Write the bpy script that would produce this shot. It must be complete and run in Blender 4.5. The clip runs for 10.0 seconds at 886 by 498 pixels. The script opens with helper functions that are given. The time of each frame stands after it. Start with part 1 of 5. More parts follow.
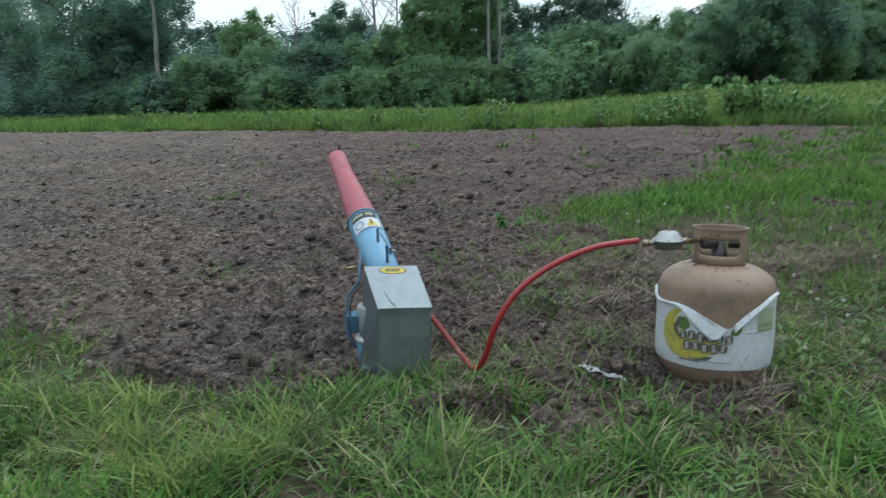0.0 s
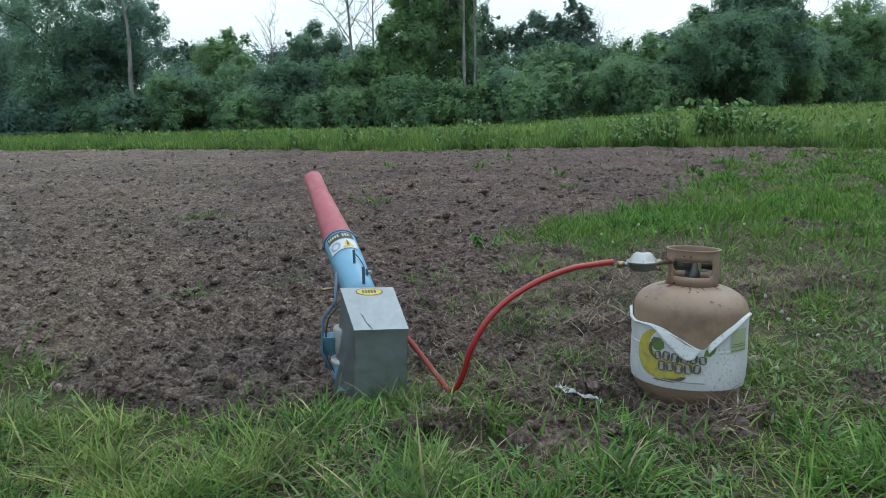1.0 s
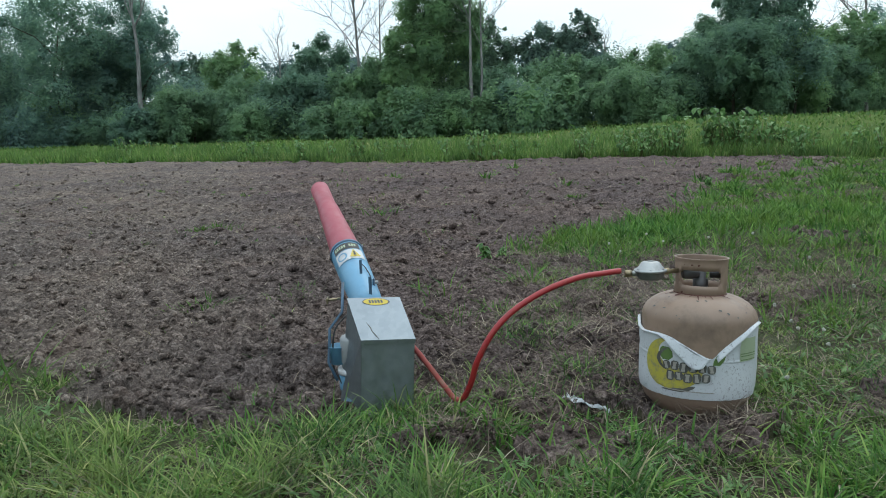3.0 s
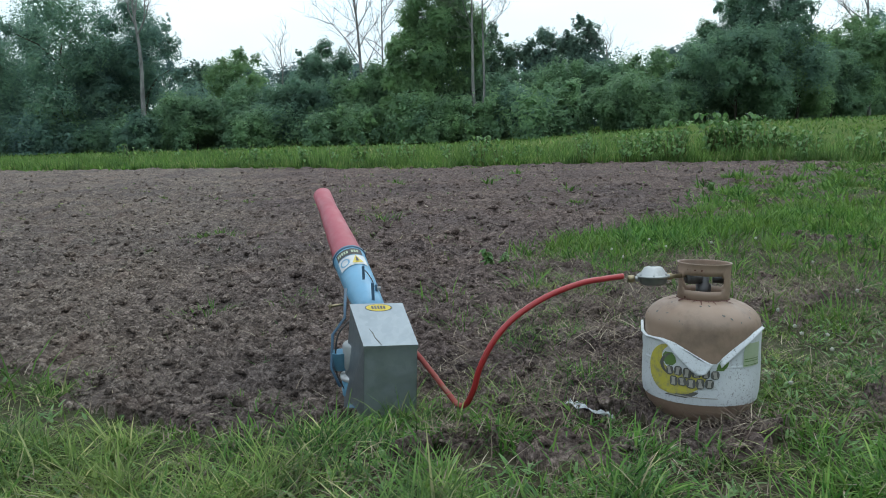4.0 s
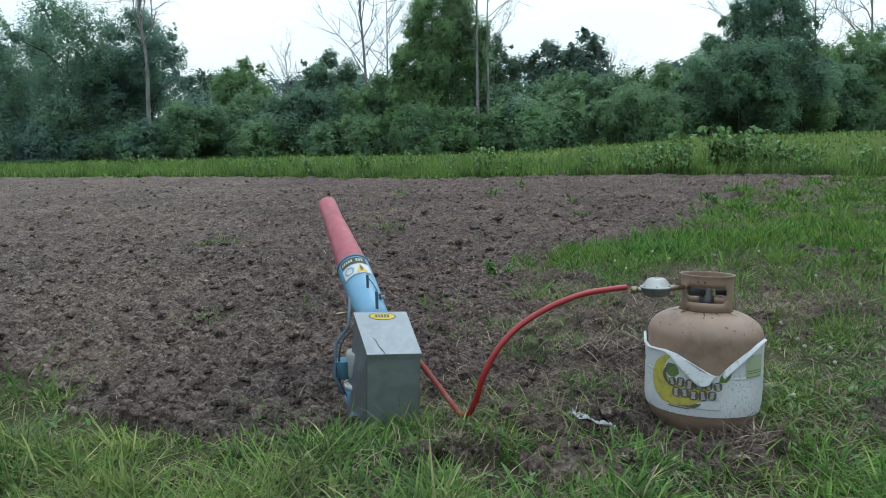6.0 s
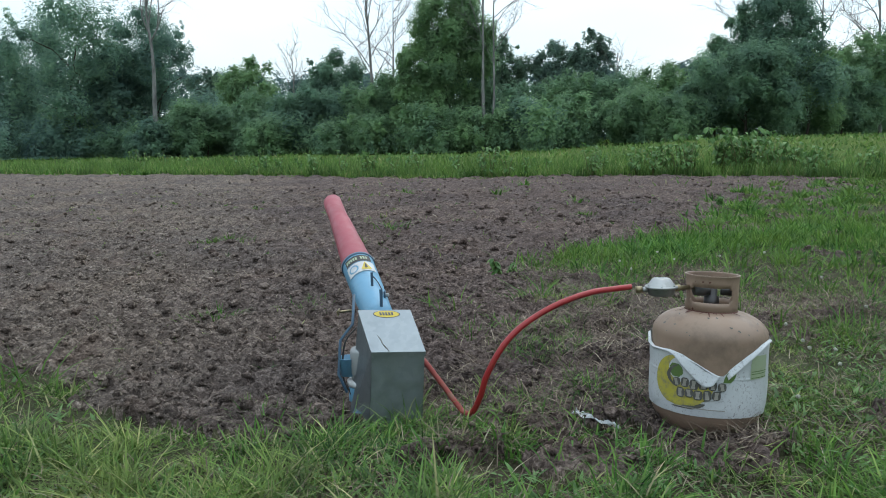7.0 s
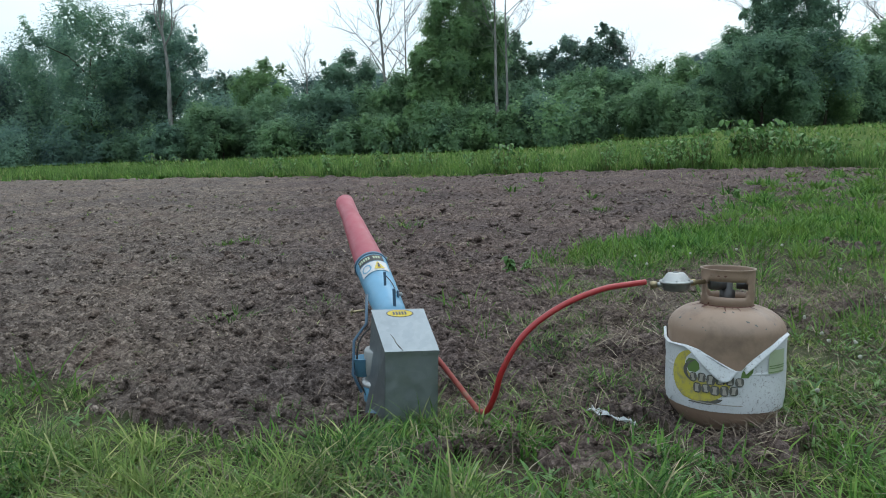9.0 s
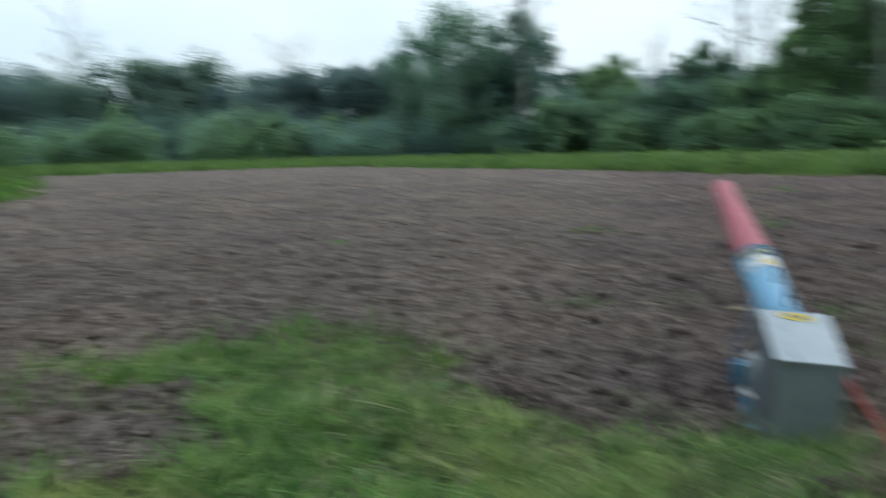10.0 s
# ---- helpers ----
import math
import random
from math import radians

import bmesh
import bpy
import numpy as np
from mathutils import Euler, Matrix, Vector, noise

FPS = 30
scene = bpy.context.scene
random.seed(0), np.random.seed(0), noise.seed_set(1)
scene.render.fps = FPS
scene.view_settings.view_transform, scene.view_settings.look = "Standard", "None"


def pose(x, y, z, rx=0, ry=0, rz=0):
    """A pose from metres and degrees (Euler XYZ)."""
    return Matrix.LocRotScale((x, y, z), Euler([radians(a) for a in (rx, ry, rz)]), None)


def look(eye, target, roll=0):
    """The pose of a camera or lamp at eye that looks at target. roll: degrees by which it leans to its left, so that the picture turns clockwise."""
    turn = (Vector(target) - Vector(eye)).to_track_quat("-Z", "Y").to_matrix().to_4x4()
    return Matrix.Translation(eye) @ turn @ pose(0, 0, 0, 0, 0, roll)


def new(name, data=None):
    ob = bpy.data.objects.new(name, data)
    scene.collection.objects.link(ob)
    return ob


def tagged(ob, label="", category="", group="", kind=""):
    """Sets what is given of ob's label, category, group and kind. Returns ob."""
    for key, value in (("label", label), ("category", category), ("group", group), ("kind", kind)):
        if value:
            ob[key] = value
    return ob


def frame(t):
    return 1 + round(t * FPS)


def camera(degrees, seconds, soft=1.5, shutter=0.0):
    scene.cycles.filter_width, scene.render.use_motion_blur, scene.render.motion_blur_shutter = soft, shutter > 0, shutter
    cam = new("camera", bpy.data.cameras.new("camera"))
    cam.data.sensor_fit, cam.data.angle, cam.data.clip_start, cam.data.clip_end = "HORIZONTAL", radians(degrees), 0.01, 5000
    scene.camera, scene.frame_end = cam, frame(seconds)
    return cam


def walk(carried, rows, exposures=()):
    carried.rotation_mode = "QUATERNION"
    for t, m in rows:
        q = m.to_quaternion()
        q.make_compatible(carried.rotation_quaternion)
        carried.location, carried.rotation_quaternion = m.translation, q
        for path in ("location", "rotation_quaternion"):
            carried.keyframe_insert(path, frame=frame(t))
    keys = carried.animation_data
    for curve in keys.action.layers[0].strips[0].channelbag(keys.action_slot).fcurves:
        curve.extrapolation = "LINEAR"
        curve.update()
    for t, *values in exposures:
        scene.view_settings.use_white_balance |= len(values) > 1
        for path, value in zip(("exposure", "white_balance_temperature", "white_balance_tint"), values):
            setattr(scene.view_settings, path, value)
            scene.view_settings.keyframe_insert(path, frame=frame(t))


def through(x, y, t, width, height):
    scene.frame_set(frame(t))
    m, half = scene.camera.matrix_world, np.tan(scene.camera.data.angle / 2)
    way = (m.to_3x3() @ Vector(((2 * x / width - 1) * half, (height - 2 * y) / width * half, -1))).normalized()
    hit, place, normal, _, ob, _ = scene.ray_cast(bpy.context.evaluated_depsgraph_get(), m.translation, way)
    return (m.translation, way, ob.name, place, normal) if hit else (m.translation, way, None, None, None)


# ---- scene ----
cam = camera(60.0, 10.0, soft=0.95, shutter=0.6)
# seconds, place, pitch below level, lean, yaw
PATH = [
    (0, -0.002, 0.016, 0.769, -11.75, 1.72, 1.26),
    (0.5, -0.005, 0.019, 0.773, -10.6, 0.57, -0.74),
    (1, -0.004, 0.013, 0.776, -10.37, 1.38, -0.52),
    (1.5, -0.003, 0.015, 0.773, -10.26, 1.43, -0.4),
    (2, -0.006, 0.019, 0.771, -9.97, 1.49, -0.23),
    (2.5, -0.002, 0.016, 0.772, -9.74, 1.6, -0.11),
    (4, -0.001, 0.016, 0.772, -9.11, 1.89, 0.17),
    (4.5, 0, 0.015, 0.77, -8.82, 1.83, 0.29),
    (5, 0.001, 0.011, 0.771, -8.48, 1.83, 0.29),
    (5.5, -0.004, 0.006, 0.772, -8.31, 1.6, 0.23),
    (7, -0.005, 0.005, 0.766, -8.31, 1.03, 0.86),
    (7.5, 0.001, 0.009, 0.766, -8.31, 1.26, 1.03),
    (8, 0.004, 0.012, 0.765, -8.48, 1.49, 0.97),
    (8.5, 0.008, 0.015, 0.764, -8.42, 1.95, 1.38),
    (9, 0.005, 0.013, 0.765, -8.42, 2.18, 1.89),
    (9.5, -0.013, 0.017, 0.756, -8.71, 1.83, 3.5),
    (9.6, -0.038, 0.043, 0.747, -9.32, 2.38, 4.53),
    (9.7, -0.062, 0.068, 0.737, -9.22, 2.98, 9.05),
    (9.8, -0.087, 0.094, 0.727, -8.86, 3.28, 15.26),
    (9.9, -0.111, 0.119, 0.717, -8.75, 1.9, 21.43),
    (10.0, -0.136, 0.145, 0.707, -7.9, 1.4, 26.89),
]
walk(cam, [(t, pose(x, y, z, 90 + p, r, w)) for t, x, y, z, p, r, w in PATH],
     [(0.0, 0.0, 6250, 5), (9.4, 0.0, 6250, 6), (10.0, -0.12, 6200, 6)])

# ---- light: an even overcast evening sky with a faint soft sun behind the cloud ----
world = bpy.data.worlds.new("world")
scene.world = world
world.use_nodes = True
wn, wl = world.node_tree.nodes, world.node_tree.links
wn.clear()
sky = wn.new("ShaderNodeTexSky")
sky.sky_type = "NISHITA"
sky.sun_disc = False
sky.sun_elevation, sky.sun_rotation = radians(58), radians(30)
sky.air_density, sky.dust_density = 1.0, 3.0
dim = wn.new("ShaderNodeVectorMath")
dim.operation = "SCALE"
dim.inputs[3].default_value = 0.10
wl.new(sky.outputs[0], dim.inputs[0])
# the cloud deck: soft broken greys, a little bluer low down
tc = wn.new("ShaderNodeTexCoord")
wmap = wn.new("ShaderNodeMapping")
wmap.inputs["Scale"].default_value = (1, 1, 3)
wl.new(tc.outputs["Generated"], wmap.inputs[0])
cloud = wn.new("ShaderNodeTexNoise")
cloud.inputs["Scale"].default_value = 2.2
cloud.inputs["Detail"].default_value = 3
wl.new(wmap.outputs[0], cloud.inputs["Vector"])
deck = wn.new("ShaderNodeValToRGB")
deck.color_ramp.elements[0].position, deck.color_ramp.elements[0].color = 0.3, (0.72, 0.86, 0.95, 1)
deck.color_ramp.elements[1].position, deck.color_ramp.elements[1].color = 0.7, (0.93, 0.97, 1.0, 1)
wl.new(cloud.outputs[0], deck.inputs[0])
mixw = wn.new("ShaderNodeMixRGB")
mixw.inputs[0].default_value = 0.8
wl.new(dim.outputs[0], mixw.inputs[1])
wl.new(deck.outputs[0], mixw.inputs[2])
# an overcast sky is brighter overhead than along the horizon
updown = wn.new("ShaderNodeSeparateXYZ")
wl.new(tc.outputs["Generated"], updown.inputs[0])
dome = wn.new("ShaderNodeMapRange")
dome.inputs["From Min"].default_value, dome.inputs["From Max"].default_value = 0.0, 1.0
dome.inputs["To Min"].default_value, dome.inputs["To Max"].default_value = 1.16, 2.4
wl.new(updown.outputs[2], dome.inputs["Value"])
bg = wn.new("ShaderNodeBackground")
wl.new(dome.outputs[0], bg.inputs[1])
wl.new(mixw.outputs[0], bg.inputs[0])
wo = wn.new("ShaderNodeOutputWorld")
wl.new(bg.outputs[0], wo.inputs[0])

sun = new("sun", bpy.data.lights.new("sun", "SUN"))
sun.data.energy, sun.data.angle, sun.data.color = 0.5, radians(25), (1.0, 0.95, 0.88)
sun.matrix_world = look((0, 0, 0), (-0.26, -0.45, -0.85))


# ---- materials ----
def material(name, build, rough=0.8, metal=0.0, spec=0.3):
    m = bpy.data.materials.new(name)
    m.use_nodes = True
    n, l = m.node_tree.nodes, m.node_tree.links
    b = n["Principled BSDF"]
    b.inputs["Roughness"].default_value = rough
    b.inputs["Metallic"].default_value = metal
    b.inputs["Specular IOR Level"].default_value = spec
    build(n, l, b)
    return m


def texco(n, l, scale, detail=4, rough=0.55, stretch=None, coords="Object"):
    tc = n.new("ShaderNodeTexCoord")
    src = tc.outputs[coords]
    if stretch:
        mp = n.new("ShaderNodeMapping")
        mp.inputs["Scale"].default_value = stretch
        l.new(src, mp.inputs[0])
        src = mp.outputs[0]
    t = n.new("ShaderNodeTexNoise")
    t.inputs["Scale"].default_value = scale
    t.inputs["Detail"].default_value = detail
    t.inputs["Roughness"].default_value = rough
    l.new(src, t.inputs["Vector"])
    return t.outputs[0]


def ramp(n, l, src, stops):
    r = n.new("ShaderNodeValToRGB")
    e = r.color_ramp.elements
    while len(e) < len(stops):
        e.new(0.5)
    for k, (p, c) in zip(e, stops):
        k.position, k.color = p, (*c, 1)
    l.new(src, r.inputs[0])
    return r.outputs[0]


def blend(n, l, fac, a, b, mode="MIX"):
    x = n.new("ShaderNodeMixRGB")
    x.blend_type = mode
    for i, v in ((0, fac), (1, a), (2, b)):
        if hasattr(v, "links"):
            l.new(v, x.inputs[i])
        elif i == 0:
            x.inputs[0].default_value = v
        else:
            x.inputs[i].default_value = (*v, 1)
    return x.outputs[0]


def bump(n, l, b, src, strength=0.4, dist=0.01):
    k = n.new("ShaderNodeBump")
    k.inputs["Strength"].default_value = strength
    k.inputs["Distance"].default_value = dist
    l.new(src, k.inputs["Height"])
    l.new(k.outputs[0], b.inputs["Normal"])


def lumps_of(n, l, scale, smooth=False):
    """Uneven cells: crumbs and clods of soil."""
    tc = n.new("ShaderNodeTexCoord")
    wob = n.new("ShaderNodeTexNoise")
    wob.inputs["Scale"].default_value = scale * 1.3
    wob.inputs["Detail"].default_value = 3
    l.new(tc.outputs["Object"], wob.inputs["Vector"])
    add = n.new("ShaderNodeVectorMath")
    add.operation = "MULTIPLY_ADD"
    add.inputs[1].default_value = (0.9 / scale,) * 3
    l.new(wob.outputs["Color"], add.inputs[0])
    l.new(tc.outputs["Object"], add.inputs[2])
    v = n.new("ShaderNodeTexVoronoi")
    v.inputs["Scale"].default_value = scale
    l.new(add.outputs[0], v.inputs["Vector"])
    return v


def soil_look(dark, mid, light, pieces=False):
    def build(n, l, b):
        fine = ramp(n, l, texco(n, l, 90, 7, 0.75), [(0.36, dark), (0.5, mid), (0.64, light)])
        wide = ramp(n, l, texco(n, l, 0.9, 4), [(0.35, (0.80, 0.79, 0.80)), (0.65, (1.14, 1.08, 1.0))])
        c = blend(n, l, 1.0, fine, wide, "MULTIPLY")
        small, large = lumps_of(n, l, 62), lumps_of(n, l, 19)
        for v, lo, hi in ((small, 0.66, 1.36), (large, 0.74, 1.24)):
            sep = n.new("ShaderNodeSeparateColor")
            l.new(v.outputs["Color"], sep.inputs[0])
            c = blend(n, l, 1.0, c, ramp(n, l, sep.outputs[0], [(0.1, (lo, lo * 0.98, lo * 0.97)), (0.9, (hi, hi, hi * 0.99))]), "MULTIPLY")
        # soil darkens by degrees across the harrowed strip, mostly towards +x
        place = n.new("ShaderNodeTexCoord")
        across = n.new("ShaderNodeVectorMath")
        across.operation = "DOT_PRODUCT"
        across.inputs[1].default_value = (0.5, 0.12, 0)
        l.new(place.outputs["Object"], across.inputs[0])
        across_tone = n.new("ShaderNodeMath")
        across_tone.operation = "MULTIPLY_ADD"
        l.new(texco(n, l, 0.7, 5), across_tone.inputs[0])
        across_tone.inputs[1].default_value = 0.9
        l.new(across.outputs["Value"], across_tone.inputs[2])
        c = blend(n, l, 1.0, c, ramp(n, l, across_tone.outputs[0], [(0.1, (0.96, 0.975, 0.95)), (0.75, (0.81, 0.775, 0.79))]), "MULTIPLY")
        red = ramp(n, l, texco(n, l, 3.1, 3), [(0.55, (0, 0, 0)), (0.75, (1, 1, 1))])
        sep = n.new("ShaderNodeMath")
        sep.operation = "MULTIPLY"
        sep.inputs[1].default_value = 0.3
        l.new(red, sep.inputs[0])
        c = blend(n, l, sep.outputs[0], c, (mid[0] * 1.15, mid[1] * 0.9, mid[2] * 0.78))
        if pieces:
            g = n.new("ShaderNodeNewGeometry")
            c = blend(n, l, 1.0, c, ramp(n, l, g.outputs["Random Per Island"], [(0.0, (0.78, 0.76, 0.75)), (0.6, (1.0, 0.98, 0.97)), (1.0, (1.3, 1.28, 1.25))]), "MULTIPLY")
        l.new(c, b.inputs["Base Color"])
        # relief: round crumbs over a fine grain
        hgt = n.new("ShaderNodeMath")
        hgt.operation = "MULTIPLY_ADD"
        l.new(small.outputs["Distance"], hgt.inputs[0])
        hgt.inputs[1].default_value = -0.8
        l.new(texco(n, l, 110, 6, 0.75), hgt.inputs[2])
        bump(n, l, b, hgt.outputs[0], 1.0, 0.02)
    return build


SOIL = material("tilled soil", soil_look((0.072, 0.059, 0.056), (0.156, 0.132, 0.126), (0.265, 0.23, 0.218)), 0.95, spec=0.1)
CLOD = material("soil clods", soil_look((0.086, 0.072, 0.068), (0.176, 0.149, 0.141), (0.289, 0.253, 0.239), True), 0.95, spec=0.1)


def turf_look(n, l, b):
    base = ramp(n, l, texco(n, l, 26, 6, 0.65), [(0.3, (0.022, 0.02, 0.014)), (0.5, (0.045, 0.042, 0.025)), (0.7, (0.091, 0.081, 0.052))])
    patch = ramp(n, l, texco(n, l, 1.3, 5), [(0.5, (0, 0, 0)), (0.75, (0.7, 0.7, 0.7))])
    l.new(blend(n, l, patch, base, (0.045, 0.075, 0.024)), b.inputs["Base Color"])
    bump(n, l, b, texco(n, l, 60, 5), 0.8, 0.02)


def meadow_look(n, l, b):
    fine = ramp(n, l, texco(n, l, 9, 8, 0.7), [(0.3, (0.052, 0.084, 0.021)), (0.55, (0.084, 0.13, 0.032)), (0.75, (0.119, 0.164, 0.049))])
    wide = ramp(n, l, texco(n, l, 0.25, 4), [(0.35, (0.85, 0.9, 0.85)), (0.65, (1.12, 1.05, 0.9))])
    l.new(blend(n, l, 1.0, fine, wide, "MULTIPLY"), b.inputs["Base Color"])
    bump(n, l, b, texco(n, l, 14, 6), 1.0, 0.1)


TURF = material("turf soil", turf_look, 0.95, spec=0.1)
MEADOW = material("meadow", meadow_look, 0.95, spec=0.1)


def blade_look(stops, patches=None, through=0.35):
    """Grass and leaves: a colour for every blade, wide patches, light passing through."""
    def build(n, l, b):
        g = n.new("ShaderNodeNewGeometry")
        c = ramp(n, l, g.outputs["Random Per Island"], stops)
        if patches:
            f = ramp(n, l, texco(n, l, patches[0], 3), [(0.45, (0, 0, 0)), (0.68, (1, 1, 1))])
            c = blend(n, l, f, c, blend(n, l, 0.65, c, patches[1]))
            c = blend(n, l, 1.0, c, ramp(n, l, texco(n, l, patches[0] * 6, 2), [(0.34, (0.62, 0.66, 0.64)), (0.64, (1.3, 1.26, 1.12))]), "MULTIPLY")
        l.new(c, b.inputs["Base Color"])
        tr = n.new("ShaderNodeBsdfTranslucent")
        l.new(c, tr.inputs[0])
        mx = n.new("ShaderNodeMixShader")
        mx.inputs[0].default_value = through
        l.new(b.outputs[0], mx.inputs[1])
        l.new(tr.outputs[0], mx.inputs[2])
        l.new(mx.outputs[0], n["Material Output"].inputs[0])
    return build


GRASS = material("lawn grass", blade_look([(0.0, (0.021, 0.063, 0.021)), (0.3, (0.059, 0.14, 0.038)), (0.65, (0.13, 0.252, 0.063)), (0.88, (0.217, 0.308, 0.098)), (1.0, (0.434, 0.392, 0.252))], (1.7, (0.23, 0.265, 0.085))), 0.6, spec=0.22)
LUSH = material("lush grass", blade_look([(0.0, (0.035, 0.105, 0.021)), (0.5, (0.081, 0.185, 0.038)), (1.0, (0.143, 0.259, 0.059))], (1.2, (0.126, 0.189, 0.042))), 0.6, spec=0.22)
STRAW = material("dry straw", blade_look([(0.0, (0.059, 0.045, 0.035)), (0.5, (0.14, 0.108, 0.084)), (0.85, (0.238, 0.193, 0.147)), (1.0, (0.385, 0.336, 0.259))], None, 0.15), 0.8, spec=0.2)
TALL = material("tall meadow grass", blade_look([(0.0, (0.056, 0.121, 0.032)), (0.5, (0.109, 0.201, 0.052)), (0.85, (0.161, 0.258, 0.072)), (1.0, (0.266, 0.274, 0.129))], (0.3, (0.121, 0.209, 0.06))), 0.6, spec=0.25)
WEED = material("weed leaves", blade_look([(0.0, (0.063, 0.14, 0.042)), (0.6, (0.119, 0.231, 0.07)), (1.0, (0.182, 0.301, 0.105))], None), 0.5, spec=0.35)
STEM = material("weed stems", blade_look([(0.0, (0.084, 0.126, 0.042)), (1.0, (0.14, 0.154, 0.063))], None, 0.1), 0.6)


def leaf_stops(k):
    lo, mid, hi = k
    return [(0.0, lo), (0.55, mid), (1.0, hi)]


def foliage(name, k, spread=0.25):
    def build(n, l, b):
        g = n.new("ShaderNodeNewGeometry")
        c = ramp(n, l, g.outputs["Random Per Island"], leaf_stops(k))
        oi = n.new("ShaderNodeObjectInfo")
        t = ramp(n, l, oi.outputs["Random"], [(0.0, (1 - spread, 1 - spread * 0.8, 1.05)), (1.0, (1 + spread, 1.05 + spread * 0.6, 0.9))])
        c = blend(n, l, 1.0, c, t, "MULTIPLY")
        c = blend(n, l, 1.0, c, ramp(n, l, texco(n, l, 0.75, 4), [(0.32, (0.72, 0.74, 0.82)), (0.68, (1.22, 1.2, 1.02))]), "MULTIPLY")
        l.new(c, b.inputs["Base Color"])
        tr = n.new("ShaderNodeBsdfTranslucent")
        l.new(c, tr.inputs[0])
        mx = n.new("ShaderNodeMixShader")
        mx.inputs[0].default_value = 0.58
        l.new(b.outputs[0], mx.inputs[1])
        l.new(tr.outputs[0], mx.inputs[2])
        l.new(mx.outputs[0], n["Material Output"].inputs[0])
    return material(name, build, 0.6, spec=0.15)


# distance haze is put into the leaf colours: paler, bluest in deep and far
LEAF = {
    "deep": foliage("haze-tinted deep green leaves", ((0.163, 0.27, 0.246), (0.186, 0.298, 0.26), (0.209, 0.321, 0.27)), 0.12),
    "mid": foliage("green leaves", ((0.167, 0.279, 0.186), (0.191, 0.307, 0.2), (0.209, 0.33, 0.205)), 0.14),
    "light": foliage("pale green leaves", ((0.153, 0.256, 0.149), (0.177, 0.288, 0.163), (0.2, 0.312, 0.172)), 0.12),
    "far": foliage("haze-tinted distant leaves", ((0.13, 0.205, 0.191), (0.153, 0.233, 0.209), (0.177, 0.256, 0.223)), 0.08),
}


def bark_look(dark, light):
    def build(n, l, b):
        l.new(ramp(n, l, texco(n, l, 6, 6, 0.6, (1, 1, 0.25)), [(0.35, dark), (0.65, light)]), b.inputs["Base Color"])
        bump(n, l, b, texco(n, l, 14, 5, 0.6, (1, 1, 0.2)), 0.7, 0.03)
    return build


BARK = material("bark", bark_look((0.043, 0.036, 0.032), (0.101, 0.086, 0.072)), 0.9, spec=0.1)
DEAD = material("bleached dead wood", bark_look((0.10, 0.10, 0.097), (0.25, 0.25, 0.24)), 0.9, spec=0.1)


# ---- shape helpers ----
def link(name, data, parent=None, label="", m=None):
    ob = new(name, data)
    if parent:
        ob.parent = parent
    if m is not None:
        ob.matrix_basis = m
    if label:
        tagged(ob, label)
    return ob


def part(name, bm, mat, parent, label="", smooth=False):
    me = bpy.data.meshes.new(name)
    bmesh.ops.recalc_face_normals(bm, faces=bm.faces[:])
    bm.to_mesh(me)
    bm.free()
    me.materials.append(mat)
    if smooth:
        me.shade_smooth()
    return link(name, me, parent, label)


def empty(name, m, label, category, group="", kind=""):
    ob = new(name)
    ob.empty_display_size = 0.1
    ob.matrix_basis = m
    return tagged(ob, label, category, group, kind)


def tri_mesh(name, verts, tris, mat, smooth=False):
    """A mesh of triangles from arrays."""
    me = bpy.data.meshes.new(name)
    nv, nt = len(verts), len(tris)
    me.vertices.add(nv)
    me.vertices.foreach_set("co", np.asarray(verts, np.float32).ravel())
    me.loops.add(nt * 3)
    me.loops.foreach_set("vertex_index", np.asarray(tris, np.int32).ravel())
    me.polygons.add(nt)
    me.polygons.foreach_set("loop_start", np.arange(nt, dtype=np.int32) * 3)
    me.polygons.foreach_set("loop_total", np.full(nt, 3, np.int32))
    if smooth:
        me.polygons.foreach_set("use_smooth", np.ones(nt, bool))
    me.materials.append(mat)
    me.update(calc_edges=True)
    return me


def box_bm(sx, sy, sz, bevel=0.0, at=(0, 0, 0), bm=None):
    bm = bm or bmesh.new()
    r = bmesh.ops.create_cube(bm, size=1, matrix=Matrix.Translation(at) @ Matrix.Diagonal((sx, sy, sz, 1)))
    if bevel:
        es = {e for v in r["verts"] for e in v.link_edges}
        bmesh.ops.bevel(bm, geom=list(es), offset=bevel, segments=2, affect="EDGES", profile=0.5)
    return bm


def turned(profile, n=32, bm=None, m=None, wobble=0.0):
    """A body of revolution about z from (radius, height) pairs."""
    bm = bm or bmesh.new()
    m = m or Matrix()
    rings = []
    for r, z in profile:
        if r < 1e-6:
            rings.append([bm.verts.new(m @ Vector((0, 0, z)))])
        else:
            rings.append([bm.verts.new(m @ Vector((r * math.cos(2 * math.pi * k / n), r * math.sin(2 * math.pi * k / n), z))) for k in range(n)])
    for a, b in zip(rings, rings[1:]):
        for k in range(n):
            j = (k + 1) % n
            f = [a[k % len(a)], a[j % len(a)], b[j % len(b)], b[k % len(b)]]
            f = list(dict.fromkeys(f))
            if len(f) > 2:
                bm.faces.new(f)
    return bm


